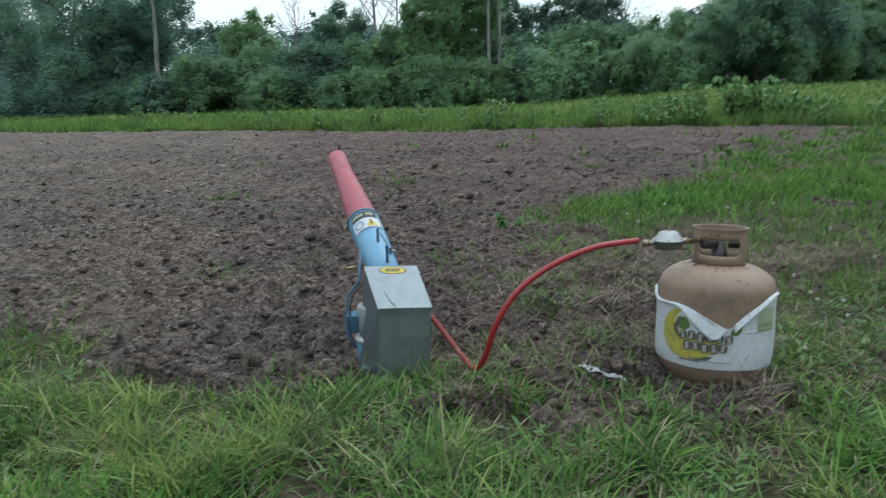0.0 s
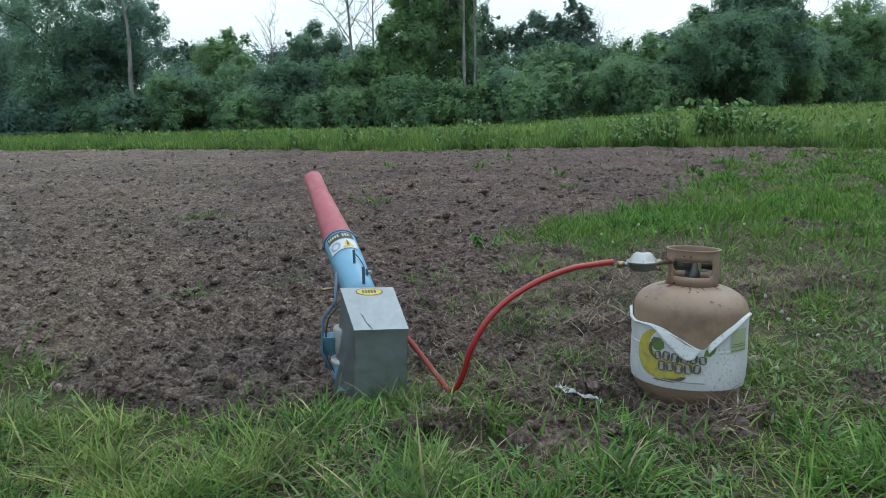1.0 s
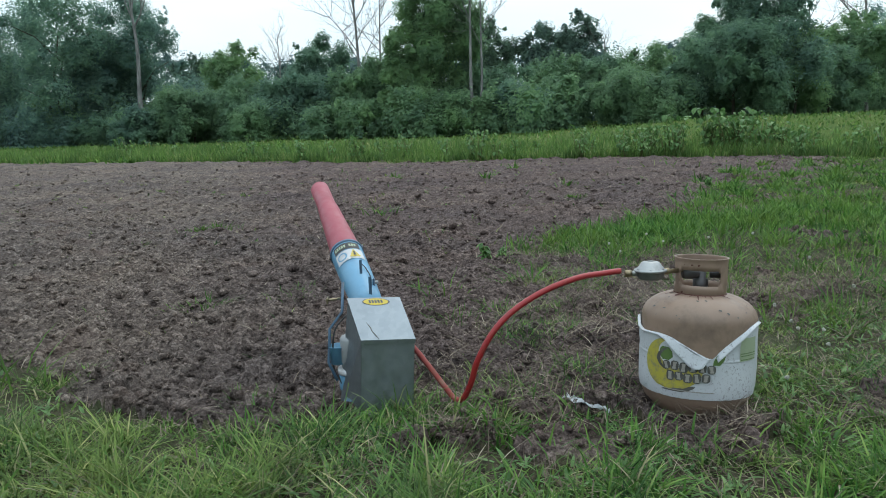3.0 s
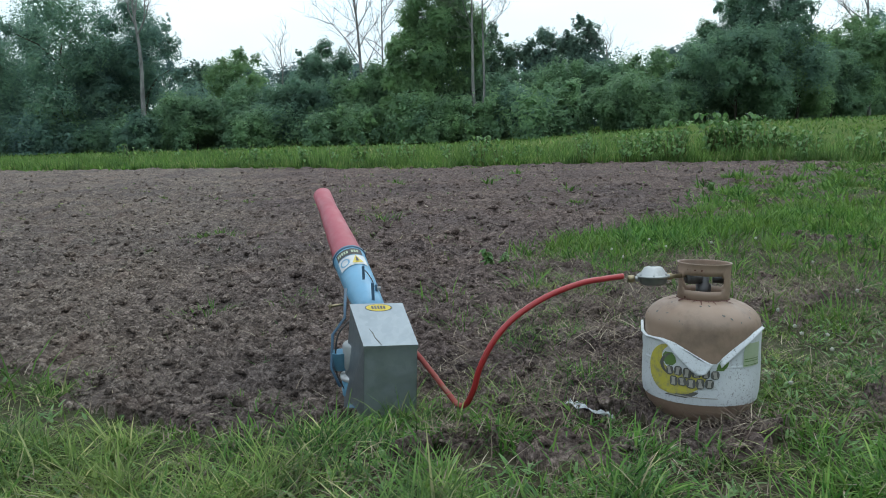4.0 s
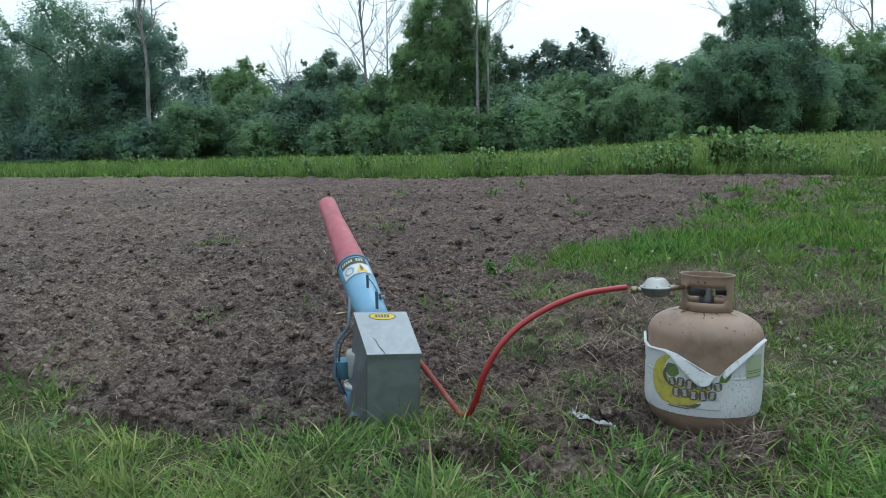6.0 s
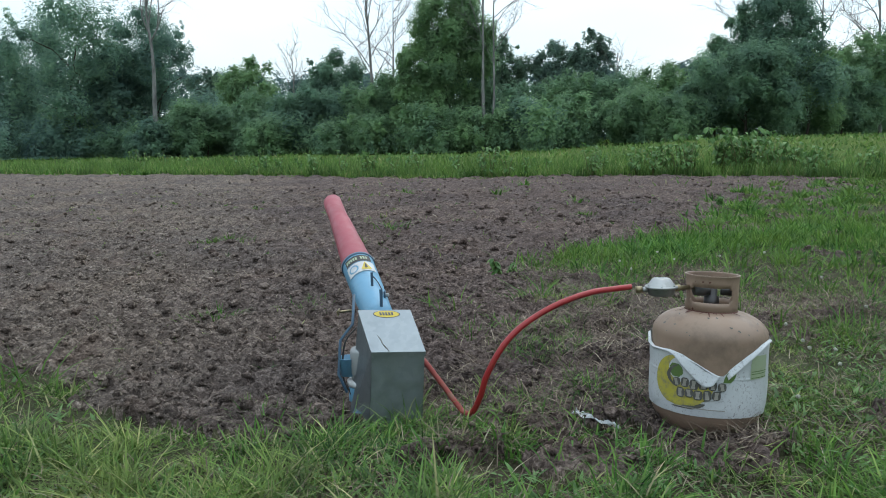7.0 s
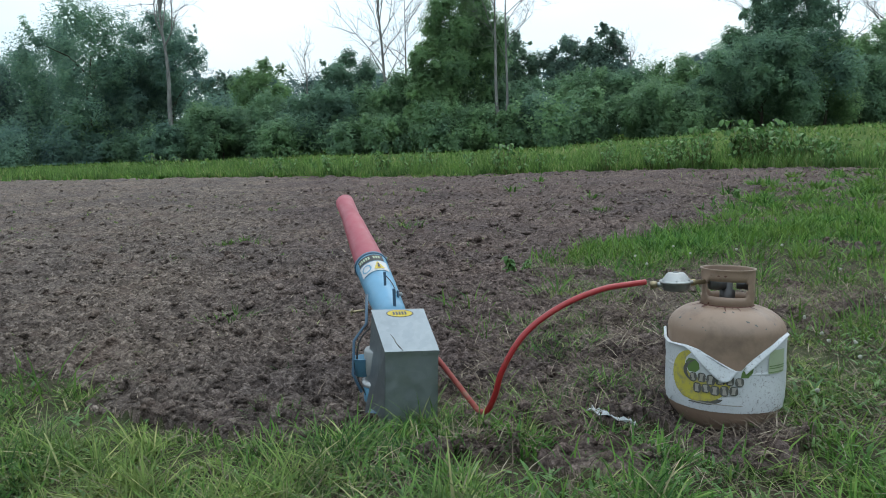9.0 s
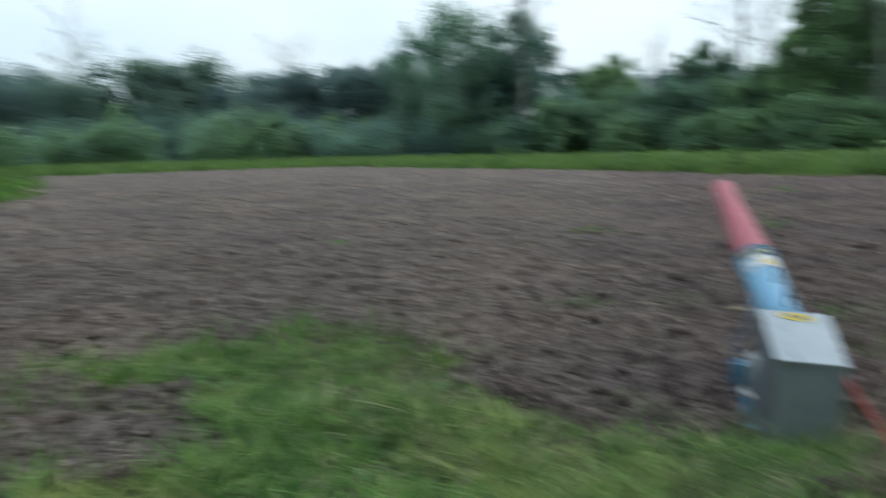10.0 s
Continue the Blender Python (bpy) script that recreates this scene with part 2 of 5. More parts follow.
def tube(points, radii, n=10, bm=None, cap=True):
    """A tube with its own radius at every point of a line."""
    bm = bm or bmesh.new()
    pts = [Vector(p) for p in points]
    radii = [float(v) for v in radii] if isinstance(radii, (list, tuple)) else [radii] * len(pts)
    rings, side = [], None
    for i, p in enumerate(pts):
        d = (pts[min(i + 1, len(pts) - 1)] - pts[max(i - 1, 0)]).normalized()
        if side is None:
            side = d.orthogonal().normalized()
        side = (side - d * side.dot(d)).normalized()
        up = d.cross(side)
        rings.append([bm.verts.new(p + radii[i] * (math.cos(2 * math.pi * k / n) * side + math.sin(2 * math.pi * k / n) * up)) for k in range(n)])
    for a, b in zip(rings, rings[1:]):
        for k in range(n):
            bm.faces.new((a[k], a[(k + 1) % n], b[(k + 1) % n], b[k]))
    if cap:
        bm.faces.new(rings[0][::-1])
        bm.faces.new(rings[-1])
    return bm


def curve_points(ctrl, n=8):
    """A smooth line through the control points."""
    c = [Vector(p) for p in ctrl]
    c = [2 * c[0] - c[1]] + c + [2 * c[-1] - c[-2]]
    out = []
    for i in range(1, len(c) - 2):
        for k in range(n):
            t = k / n
            out.append(0.5 * (2 * c[i] + (c[i + 1] - c[i - 1]) * t + (2 * c[i - 1] - 5 * c[i] + 4 * c[i + 1] - c[i + 2]) * t * t
                              + (3 * c[i] - c[i - 1] - 3 * c[i + 1] + c[i + 2]) * t ** 3))
    return out + [c[-2]]


# ---- plan of the ground ----
rng = np.random.default_rng(7)
_lat = np.random.default_rng(3).random((256, 256))


def vnoise(x, y, s):
    """Smooth value noise of cell size s, 0 to 1."""
    u, v = np.asarray(x) / s + 57.3, np.asarray(y) / s + 91.7
    i, j = np.floor(u).astype(int), np.floor(v).astype(int)
    a, b = u - i, v - j
    a, b = a * a * (3 - 2 * a), b * b * (3 - 2 * b)
    g = lambda p, q: _lat[p % 256, q % 256]
    return (g(i, j) * (1 - a) + g(i + 1, j) * a) * (1 - b) + (g(i, j + 1) * (1 - a) + g(i + 1, j + 1) * a) * b


def inside(x, y, poly):
    x, y = np.asarray(x, float), np.asarray(y, float)
    r = np.zeros(x.shape, bool)
    for (x1, y1), (x2, y2) in zip(poly, poly[1:] + poly[:1]):
        if y1 != y2:
            r ^= ((y1 > y) != (y2 > y)) & (x < (x2 - x1) * (y - y1) / (y2 - y1) + x1)
    return r


FIELD = [(-8.8, 5.7), (-13.3, 9.3), (-19.0, 13.5), (-21.8, 14.2), (-20.3, 17.0), (-17.7, 19.0), (-14.4, 19.8), (-11.2, 19.5), (-7.8, 18.1), (-4.9, 17.2), (-2.2, 15.9), (0.15, 14.9),
         (2.2, 14.2), (4.6, 13.3), (5.3, 12.6), (3.8, 10.0), (2.8, 8.2), (2.0, 6.5), (1.28, 5.55), (0.8, 5.1), (0.45, 4.7), (0.2, 4.0),
         (0.3, 3.3), (0.1, 2.6), (-0.05, 2.1), (-0.24, 1.97), (-0.44, 1.91), (-0.53, 1.86), (-0.76, 1.97), (-0.96, 2.09), (-1.17, 2.2),
         (-1.54, 2.49), (-1.73, 2.55), (-2.03, 2.68), (-2.07, 2.17), (-2.4, 1.8), (-2.6, 1.2), (-3.5, 0.5), (-6.0, 2.0)]
WORN = [(-0.1, 2.0), (0.1, 2.6), (0.3, 3.3), (0.2, 4.0), (0.45, 4.6), (0.65, 4.0), (1.0, 3.9), (1.5, 3.6), (1.7, 3.2), (1.2, 2.9), (0.9, 2.5), (0.6, 2.0), (0.3, 1.9)]
# thin grass between field and turf
SPARSE = [(1.28, 5.45), (2.0, 6.5), (2.8, 8.2), (3.8, 10.0), (5.3, 12.6), (8.5, 12.9), (6.2, 11.2), (4.5, 9.0), (3.1, 7.0), (2.3, 5.9)]
# a strip of chaff along the far margin
CHAFF = [(4.6, 13.3), (9.8, 12.9), (9.8, 12.1), (7.4, 12.1), (5.2, 12.3)]
# bare spots in the turf: x, y, radius
BARE = [(0.64, 1.84, 0.18), (-1.8, 1.4, 0.35), (1.12, 1.95, 0.12), (0.33, 1.72, 0.12), (2.4, 4.6, 0.12), (-2.3, 1.5, 0.3), (1.5, 3.35, 0.25), (0.05, 1.80, 0.10), (-0.12, 1.72, 0.07), (4.3, 10.6, 0.9), (4.9, 12.0, 0.8), (2.35, 4.9, 0.14), (3.1, 6.9, 0.16), (2.9, 5.6, 0.12), (1.25, 4.05, 0.2)]


def warp(x, y):
    d = np.hypot(x, y)
    k, q = 0.10 + 0.025 * d, 0.05 * np.clip(d - 3, 0, 7) * (y < 12)
    return (x + k * (vnoise(x, y, 0.23) + vnoise(x + 9, y, 0.09) - 1) + q * (vnoise(x + 3, y, 0.8) * 2 - 1),
            y + k * (vnoise(x, y + 31, 0.23) + vnoise(x, y + 5, 0.09) - 1))


def is_field(x, y):
    return inside(*warp(x, y), FIELD)


def worn(x, y):
    """1 where the turf is worn off, 0 where it is whole."""
    wx, wy = warp(x, y)
    w = inside(wx, wy, WORN).astype(float)
    w = np.maximum(w, inside(wx, wy, SPARSE) & (vnoise(x + 13, y, 0.33) + 0.5 * vnoise(x, y + 4, 0.12) > 0.80))
    w = np.maximum(w, inside(wx, wy, CHAFF))
    for bx, by, r in BARE:
        w = np.maximum(w, np.hypot(wx - bx, wy - by) < r)
    return w


def ground_z(x, y):
    """The lie of the land, without the clods."""
    x, y = np.asarray(x, float), np.asarray(y, float)
    d = np.hypot(x, y)
    z = 0.03 * (vnoise(x, y, 0.9) - 0.5) * np.clip(d / 3, 0.3, 1) + 0.10 * (vnoise(x, y, 6.0) - 0.5) * np.clip((d - 5) / 10, 0, 1)
    # the meadow climbs a little towards the wood on one side
    far, aside = np.clip((d - 15) / 20, 0, 1), np.clip((x / np.maximum(d, 0.1) + 0.02) / 0.4, 0, 1) * (y > 0)
    z = z + 0.5 * far * far * (3 - 2 * far) * aside * aside * (3 - 2 * aside)
    z = z - 0.032 * np.exp(-((x - 0.665) ** 2 + (y - 1.94) ** 2) / 0.03)
    return z


def clods(x, y):
    a = vnoise(x, y, 0.055)
    b = vnoise(x + 17, y + 3, 0.03)
    c = vnoise(x + 5, y + 77, 0.16)
    e = vnoise(x * 0.8 + y * 0.6 + 31, y * 0.8 - x * 0.6, 0.10)
    rows = vnoise(x * 0.16 + 3, y + 0.05 * x, 0.21)      # lines left by the harrow
    return 0.03 * np.abs(2 * a - 1) * (0.4 + c) + 0.022 * np.abs(2 * b - 1) + 0.026 * np.abs(2 * e - 1) + 0.03 * (c - 0.5) + 0.030 * (rows - 0.5) - 0.012


def surface(x, y):
    f = is_field(x, y)
    w = worn(x, y)
    return ground_z(x, y) + np.where(f, clods(x, y), np.where(w > 0, 0.95 * clods(x, y), 0.012 * (vnoise(x, y, 0.06) - 0.5)))


def build_ground():
    ang = np.concatenate([np.arange(-180, -45, 4.5), np.arange(-45, 62, 0.27), np.arange(62, 180, 4.5)])
    ang = np.radians(90 + ang)
    rad = np.concatenate([[0.3, 0.6, 0.85], 1.0 * 1.012 ** np.arange(0, 42), 1.66 * 1.0065 ** np.arange(0, 175), 5.2 * 1.0105 ** np.arange(0, 180), 34.5 * 1.12 ** np.arange(0, 30)])
    na, nr = len(ang), len(rad)
    R, A = np.meshgrid(rad, ang, indexing="ij")
    X, Y = R * np.cos(A), R * np.sin(A)
    jig = 0.003 * np.minimum(R, 3)
    X = X + jig * (rng.random(X.shape) - 0.5) * (R < 30)
    Z = surface(X.ravel(), Y.ravel()).reshape(X.shape)
    Z[R > 34] = ground_z(X, Y)[R > 34]
    verts = np.stack([X.ravel(), Y.ravel(), Z.ravel()], 1)
    verts = np.vstack([verts, [[0, 0, 0]]])
    i, j = np.meshgrid(np.arange(nr - 1), np.arange(na), indexing="ij")
    k = (j + 1) % na
    a, b, c, d = i * na + j, i * na + k, (i + 1) * na + k, (i + 1) * na + j
    tris = np.concatenate([np.stack([a, d, c], -1).reshape(-1, 3), np.stack([a, c, b], -1).reshape(-1, 3)])
    jj = np.arange(na)
    tris = np.concatenate([tris, np.stack([np.full(na, len(verts) - 1), jj, (jj + 1) % na], 1)])
    me = tri_mesh("ground", verts, tris, SOIL, smooth=False)
    me.materials.append(TURF)
    me.materials.append(MEADOW)
    cen = verts[tris].mean(1)
    fx, fy = cen[:, 0], cen[:, 1]
    soil = is_field(fx, fy) | (worn(fx, fy) > 0)
    far = (~soil) & ((fy > 12) | (np.hypot(fx, fy) > 14))
    me.polygons.foreach_set("material_index", np.where(soil, 0, np.where(far, 2, 1)).astype(np.int32))
    ob = new("ground", me)
    tagged(ob, "tilled brown field bordered by trampled green turf", "ground", kind="structure")


build_ground()


# ---- grass ----
def blades(name, x, y, h, w, lean, mat, label, category, bend=0.5, sink=0.01, heading=None, flat=None, far=False):
    """Single blades in one mesh: three joints each, drooping to a tip."""
    n = len(x)
    z = surface(x, y) - sink
    th = rng.random(n) * 2 * np.pi if heading is None else heading
    ph = th + np.pi / 2 + rng.normal(0, 0.5, n)
    dx, dy = np.cos(th), np.sin(th)
    sx, sy = np.cos(ph), np.sin(ph)
    verts = np.zeros((n, 7, 3), np.float32)
    for k, (t, wk) in enumerate(((0, 0.8), (0.38, 1.0), (0.74, 0.72), (1.0, 0))):
        out = h * lean * (t * (1 - bend) + bend * t * t * 1.6)
        up = h * np.sqrt(np.clip(1 - lean ** 2 * 0.6, 0.02, 1)) * (t - 0.35 * lean * bend * t * t)
        px, py, pz = x + dx * out, y + dy * out, z + up + (flat if flat is not None else 0)
        if k < 3:
            for s, o in ((-0.5, 0), (0.5, 1)):
                verts[:, k * 2 + o] = np.stack([px + s * w * wk * sx, py + s * w * wk * sy, pz], 1)
        else:
            verts[:, 6] = np.stack([px, py, pz], 1)
    f = np.array([(0, 1, 3), (0, 3, 2), (2, 3, 5), (2, 5, 4), (4, 5, 6)])
    if far:    # distant blades have one joint fewer
        verts, f = verts[:, [0, 1, 2, 3, 6]], np.array([(0, 1, 3), (0, 3, 2), (2, 3, 4)])
    tris = (np.arange(n)[:, None, None] * verts.shape[1] + f[None]).reshape(-1, 3)
    ob = new(name, tri_mesh(name, verts.reshape(-1, 3), tris, mat))
    return tagged(ob, label, category, kind="stuff")


def scatter(n, x0, x1, y0, y1):
    return rng.uniform(x0, x1, n), rng.uniform(y0, y1, n)


def polar(n, r0, r1, a0, a1, p=1.0):
    """Points in a sector ahead; p below 2 puts more of them close by."""
    r = (r0 ** p + (r1 ** p - r0 ** p) * rng.random(n)) ** (1 / p)
    a = np.radians(90 + rng.uniform(a0, a1, n))
    return r * np.cos(a), r * np.sin(a)


def keep(x, y, chance):
    k = rng.random(len(x)) < chance
    return x[k], y[k]


def tuft(x, y):
    """Uneven density: grass grows in tufts."""
    return np.clip(3.1 * vnoise(x, y, 0.10) ** 1.4 * (0.35 + vnoise(x, y, 0.5)) - 0.25, 0.03, 1)


def lawn():
    # short trampled turf near by
    x, y = polar(175000, 0.95, 3.4, -40, 60, 1.3)
    f, w = is_field(x, y), worn(x, y)
    x, y = keep(x, y, np.where(f, 0.004, np.where(np.hypot(x - 0.66, y - 1.86) < 0.16, 0.01, np.where(w > 0, 0.05, 1))) * tuft(x, y))
    n = len(x)
    h = (rng.gamma(4, 0.0105, n) * (0.3 + 1.1 * vnoise(x, y, 0.28)) + 0.010) * np.clip(1.3 - 0.6 * (y - 1.2), 0.48, 1.1) * (0.6 + 0.75 * tuft(x, y))
    blades("lawn_grass", x, y, h, rng.uniform(0.0018, 0.0056, n), np.clip(rng.normal(0.8, 0.28, n), 0.1, 1.15), GRASS,
           "trampled green lawn grass with dry blades", "grass", 0.6)
    # longer fresh blades in clumps
    cx, cy = polar(1400, 1.0, 3.2, -38, 60, 1.4)
    cx, cy = keep(cx, cy, np.where(is_field(cx, cy) | (worn(cx, cy) > 0), 0.0, np.clip(2.6 * vnoise(cx + 20, cy, 0.3) - 0.6, 0.05, 0.9)))
    x = np.repeat(cx, 26) + rng.normal(0, 0.03, len(cx) * 26)
    y = np.repeat(cy, 26) + rng.normal(0, 0.03, len(cx) * 26)
    n = len(x)
    th = np.arctan2(y - np.repeat(cy, 26), x - np.repeat(cx, 26)) + rng.normal(0, 0.7, n)
    blades("long_grass", x, y, rng.uniform(0.04, 0.12, n) * np.clip(1.7 - 0.6 * y, 0.38, 1.1), rng.uniform(0.0032, 0.0068, n), np.clip(rng.normal(0.6, 0.25, n), 0.1, 1.1), LUSH,
           "longer fresh green grass clumps in the turf", "grass", 0.75, heading=th)
    # clumps in the turf farther off
    cx, cy = polar(1500, 3.0, 13.0, -36, 6, 1.3)
    cx, cy = keep(cx, cy, np.where(is_field(cx, cy), 0.008, np.where(worn(cx, cy) > 0, 0.12, 0.8)))
    m = 22
    x = np.repeat(cx, m) + rng.normal(0, 0.05, len(cx) * m)
    y = np.repeat(cy, m) + rng.normal(0, 0.05, len(cx) * m)
    n = len(x)
    th = np.arctan2(y - np.repeat(cy, m), x - np.repeat(cx, m)) + rng.normal(0, 0.7, n)
    blades("grass_clumps", x, y, rng.uniform(0.06, 0.15, n) * np.repeat(rng.uniform(0.5, 1.2, len(cx)), m), rng.uniform(0.0014, 0.0024, n) * np.hypot(x, y), np.clip(rng.normal(0.6, 0.25, n), 0.1, 1.1), LUSH,
           "uneven clumps of green grass beside the field", "grass", 0.7, heading=th, far=True)
    # low rounded leaves between the blades
    x, y = polar(14000, 1.0, 3.6, -40, 60, 1.3)
    x, y = keep(x, y, np.where(is_field(x, y) | (worn(x, y) > 0), 0.0, np.clip(3 * vnoise(x + 7, y, 0.3) - 1.3, 0, 0.7)))
    n = len(x)
    blades("ground_leaves", x, y, rng.uniform(0.016, 0.034, n), rng.uniform(0.006, 0.012, n), rng.uniform(0.7, 1.2, n), WEED,
           "low broad green leaves growing in the turf", "leaves", 0.5, sink=-0.008)
    # the turf that runs on beside the field
    x, y = polar(260000, 3.2, 16, -36, 8, 1.0)
    f, w = is_field(x, y), worn(x, y)
    x, y = keep(x, y, np.where(f, 0.004, np.where(w > 0, 0.05, 1)) * np.clip(tuft(x * 0.6, y * 0.6) * 1.9 * vnoise(x + 40, y, 0.55), 0.28, 1))
    n = len(x)
    d = np.hypot(x, y)
    patch = np.clip(vnoise(x, y, 1.1) * 1.6 - 0.2, 0.3, 1.2)
    blades("rough_grass", x, y, rng.uniform(0.025, 0.11, n) * patch, rng.uniform(0.0010, 0.0020, n) * d, np.clip(rng.normal(0.6, 0.25, n), 0.1, 1.1), GRASS,
           "rough green grass beside the tilled field", "grass", 0.6, far=True)
    # the lush tongue of grass that reaches into the field
    x, y = scatter(16000, 0.3, 3.2, 4.2, 6.4)
    c = 4.75 + 0.42 * (x - 0.5)
    x, y = keep(x, y, np.exp(-((y - c) / 0.45) ** 2) * np.clip(1.8 * vnoise(x, y, 0.2), 0.1, 1) * (~is_field(x, y)))
    n = len(x)
    blades("lush_grass", x, y, rng.uniform(0.05, 0.14, n), rng.uniform(0.005, 0.010, n), np.clip(rng.normal(0.55, 0.25, n), 0.1, 1.0), LUSH,
           "thick bright green grass reaching into the field", "grass", 0.6)
    # the lawn goes on all round
    x, y = polar(62000, 0.3, 6.0, 58, 322, 1.7)
    x, y = keep(x, y, np.where(is_field(x, y), 0.0, 1) * tuft(x, y))
    n = len(x)
    blades("surrounding_grass", x, y, rng.uniform(0.04, 0.11, n), rng.uniform(0.007, 0.013, n), np.clip(rng.normal(0.7, 0.25, n), 0.1, 1.1), GRASS,
           "trampled green lawn grass around the path", "grass", 0.6, far=True)
    # left-hand turf
    x, y = polar(30000, 2.5, 30, 12, 60, 1.2)
    x, y = keep(x, y, ~is_field(x, y) * tuft(x * 0.5, y * 0.5))
    n = len(x)
    blades("field_edge_grass", x, y, rng.uniform(0.06, 0.2, n), rng.uniform(0.002, 0.003, n) * np.hypot(x, y), np.clip(rng.normal(0.5, 0.2, n), 0.1, 1.0), LUSH,
           "rough green grass along the field edge", "grass", 0.6)


def straw():
    # matted dead grass over the worn ground
    x, y = scatter(52000, -0.5, 2.0, 1.75, 4.7)
    x, y = keep(x, y, np.where(worn(x, y) > 0, 1.0, np.where(is_field(x, y), 0.05, 0.3)) * np.clip(3.0 * vnoise(x, y, 0.15) * (0.3 + vnoise(x + 8, y, 0.5)) - 0.45, 0.08, 1))
    n = len(x)
    blades("dry_straw", x, y, 0.014 + 0.07 * rng.random(n) ** 2.0, rng.uniform(0.0013, 0.0036, n), rng.uniform(1.0, 1.28, n), STRAW,
           "flattened dry straw lying over the soil", "straw", 0.35, sink=0.0, flat=rng.uniform(0.002, 0.022, n), far=True)
    # dead blades between the living ones, and a few on the bare soil
    x, y = polar(60000, 1.0, 4.6, -38, 40, 1.3)
    x, y = keep(x, y, np.where(is_field(x, y), 0.03, np.where(worn(x, y) > 0, 0.2, 0.45)) * np.clip(1.6 * vnoise(x, y, 0.17), 0.1, 1))
    n = len(x)
    blades("thatch", x, y, 0.015 + 0.06 * rng.random(n) ** 2, rng.uniform(0.0012, 0.0034, n), rng.uniform(0.85, 1.28, n), STRAW,
           "dead brown blades matted in the turf", "straw", 0.35, sink=0.0, flat=rng.uniform(0.004, 0.026, n), far=True)
    x, y = polar(26000, 3.0, 16, -36, 50, 1.1)
    x, y = keep(x, y, np.where(inside(x, y, CHAFF), 1.0, np.where(is_field(x, y), 0.5, 0.2) * np.clip(1.8 * vnoise(x * 0.5, y, 1.1) - 0.5, 0.02, 1)))
    n = len(x)
    blades("crop_residue", x, y, rng.uniform(0.02, 0.07, n), rng.uniform(0.0008, 0.0015, n) * np.hypot(x, y), rng.uniform(1.15, 1.28, n), STRAW,
           "scattered pale crop residue on the tilled field", "straw", 0.3, sink=0.0, flat=rng.uniform(0.004, 0.014, n), far=True)
    # short living tufts in the straw
    cx, cy = scatter(900, -0.35, 1.8, 1.85, 4.4)
    cx, cy = keep(cx, cy, (worn(cx, cy) > 0) * np.clip(2.6 * vnoise(cx + 3, cy, 0.28) - 0.75 + 0.35 * (cy < 2.3), 0.0, 1) * (np.hypot(cx - 0.67, cy - 1.86) > 0.2) * (np.hypot(cx - 0.33, cy - 1.90) > 0.12))
    m = 34
    x = np.repeat(cx, m) + rng.normal(0, 0.026, len(cx) * m)
    y = np.repeat(cy, m) + rng.normal(0, 0.026, len(cx) * m)
    n = len(x)
    th = np.arctan2(y - np.repeat(cy, m), x - np.repeat(cx, m)) + rng.normal(0, 0.7, n)
    blades("grass_sprouts", x, y, rng.uniform(0.02, 0.065, n), rng.uniform(0.0016, 0.0038, n), np.clip(rng.normal(0.7, 0.25, n), 0.1, 1.1), GRASS,
           "short green tufts growing through dry straw", "grass", 0.6, heading=th, far=True)
    # seedlings dotted over the tilled field
    cx, cy = polar(900, 2.4, 13, -30, 50, 1.2)
    cx, cy = keep(cx, cy, is_field(cx, cy) * np.clip(1.8 * vnoise(cx, cy, 0.9) - 0.4, 0.05, 1))
    m = 9
    x = np.repeat(cx, m) + rng.normal(0, 0.016, len(cx) * m)
    y = np.repeat(cy, m) + rng.normal(0, 0.016, len(cx) * m)
    n = len(x)
    blades("seedlings", x, y, rng.uniform(0.012, 0.04, n), rng.uniform(0.0010, 0.0016, n) * np.hypot(x, y), np.clip(rng.normal(0.8, 0.25, n), 0.1, 1.15), GRASS,
           "tiny green seedlings dotted over the tilled field", "seedlings", 0.6, far=True)


lawn()
straw()


def tall_strip():
    """The uncut margin beyond the field, and the meadow behind it."""
    u = rng.random(46000)
    a = np.radians(90 + rng.uniform(-36, 62, 46000))
    edge = far_edge(np.degrees(a) - 90)
    r = edge + 5.0 * u ** 1.4
    x, y = r * np.cos(a), r * np.sin(a)
    n = len(x)
    h = rng.uniform(0.2, 0.5, n) * (0.55 + 0.6 * vnoise(x, y, 0.8)) * np.clip(0.55 + u, 0.5, 1)
    blades("field_margin_grass", x, y, h, rng.uniform(0.011, 0.026, n), np.clip(rng.normal(0.35, 0.2, n), 0.05, 0.9), TALL,
           "tall uncut green grass along the far field margin", "grass", 0.5, far=True)
    x, y = polar(24000, 16, 62, -38, 62, 1.3)
    x, y = keep(x, y, ~is_field(x, y))
    n = len(x)
    blades("meadow_grass", x, y, rng.uniform(0.06, 0.22, n), rng.uniform(0.0016, 0.0028, n) * np.hypot(x, y), np.clip(rng.normal(0.5, 0.2, n), 0.1, 1), TALL,
           "green meadow grass before the wood", "grass", 0.5, far=True)


EDGE = [(-40, 13.5), (-28, 13.6), (-23, 13.9), (-17.5, 14.0), (-9, 14.4), (0, 14.9), (8, 16.0), (16, 17.8), (23, 19.7), (30, 22.5), (36, 24.5), (43, 26.0), (50, 26.5), (57, 26.0), (62, 25.0)]


def far_edge(deg):
    return np.interp(deg, [e[0] for e in EDGE], [e[1] for e in EDGE]) + 0.25 * (vnoise(deg, deg * 0, 1.7) - 0.5)


tall_strip()


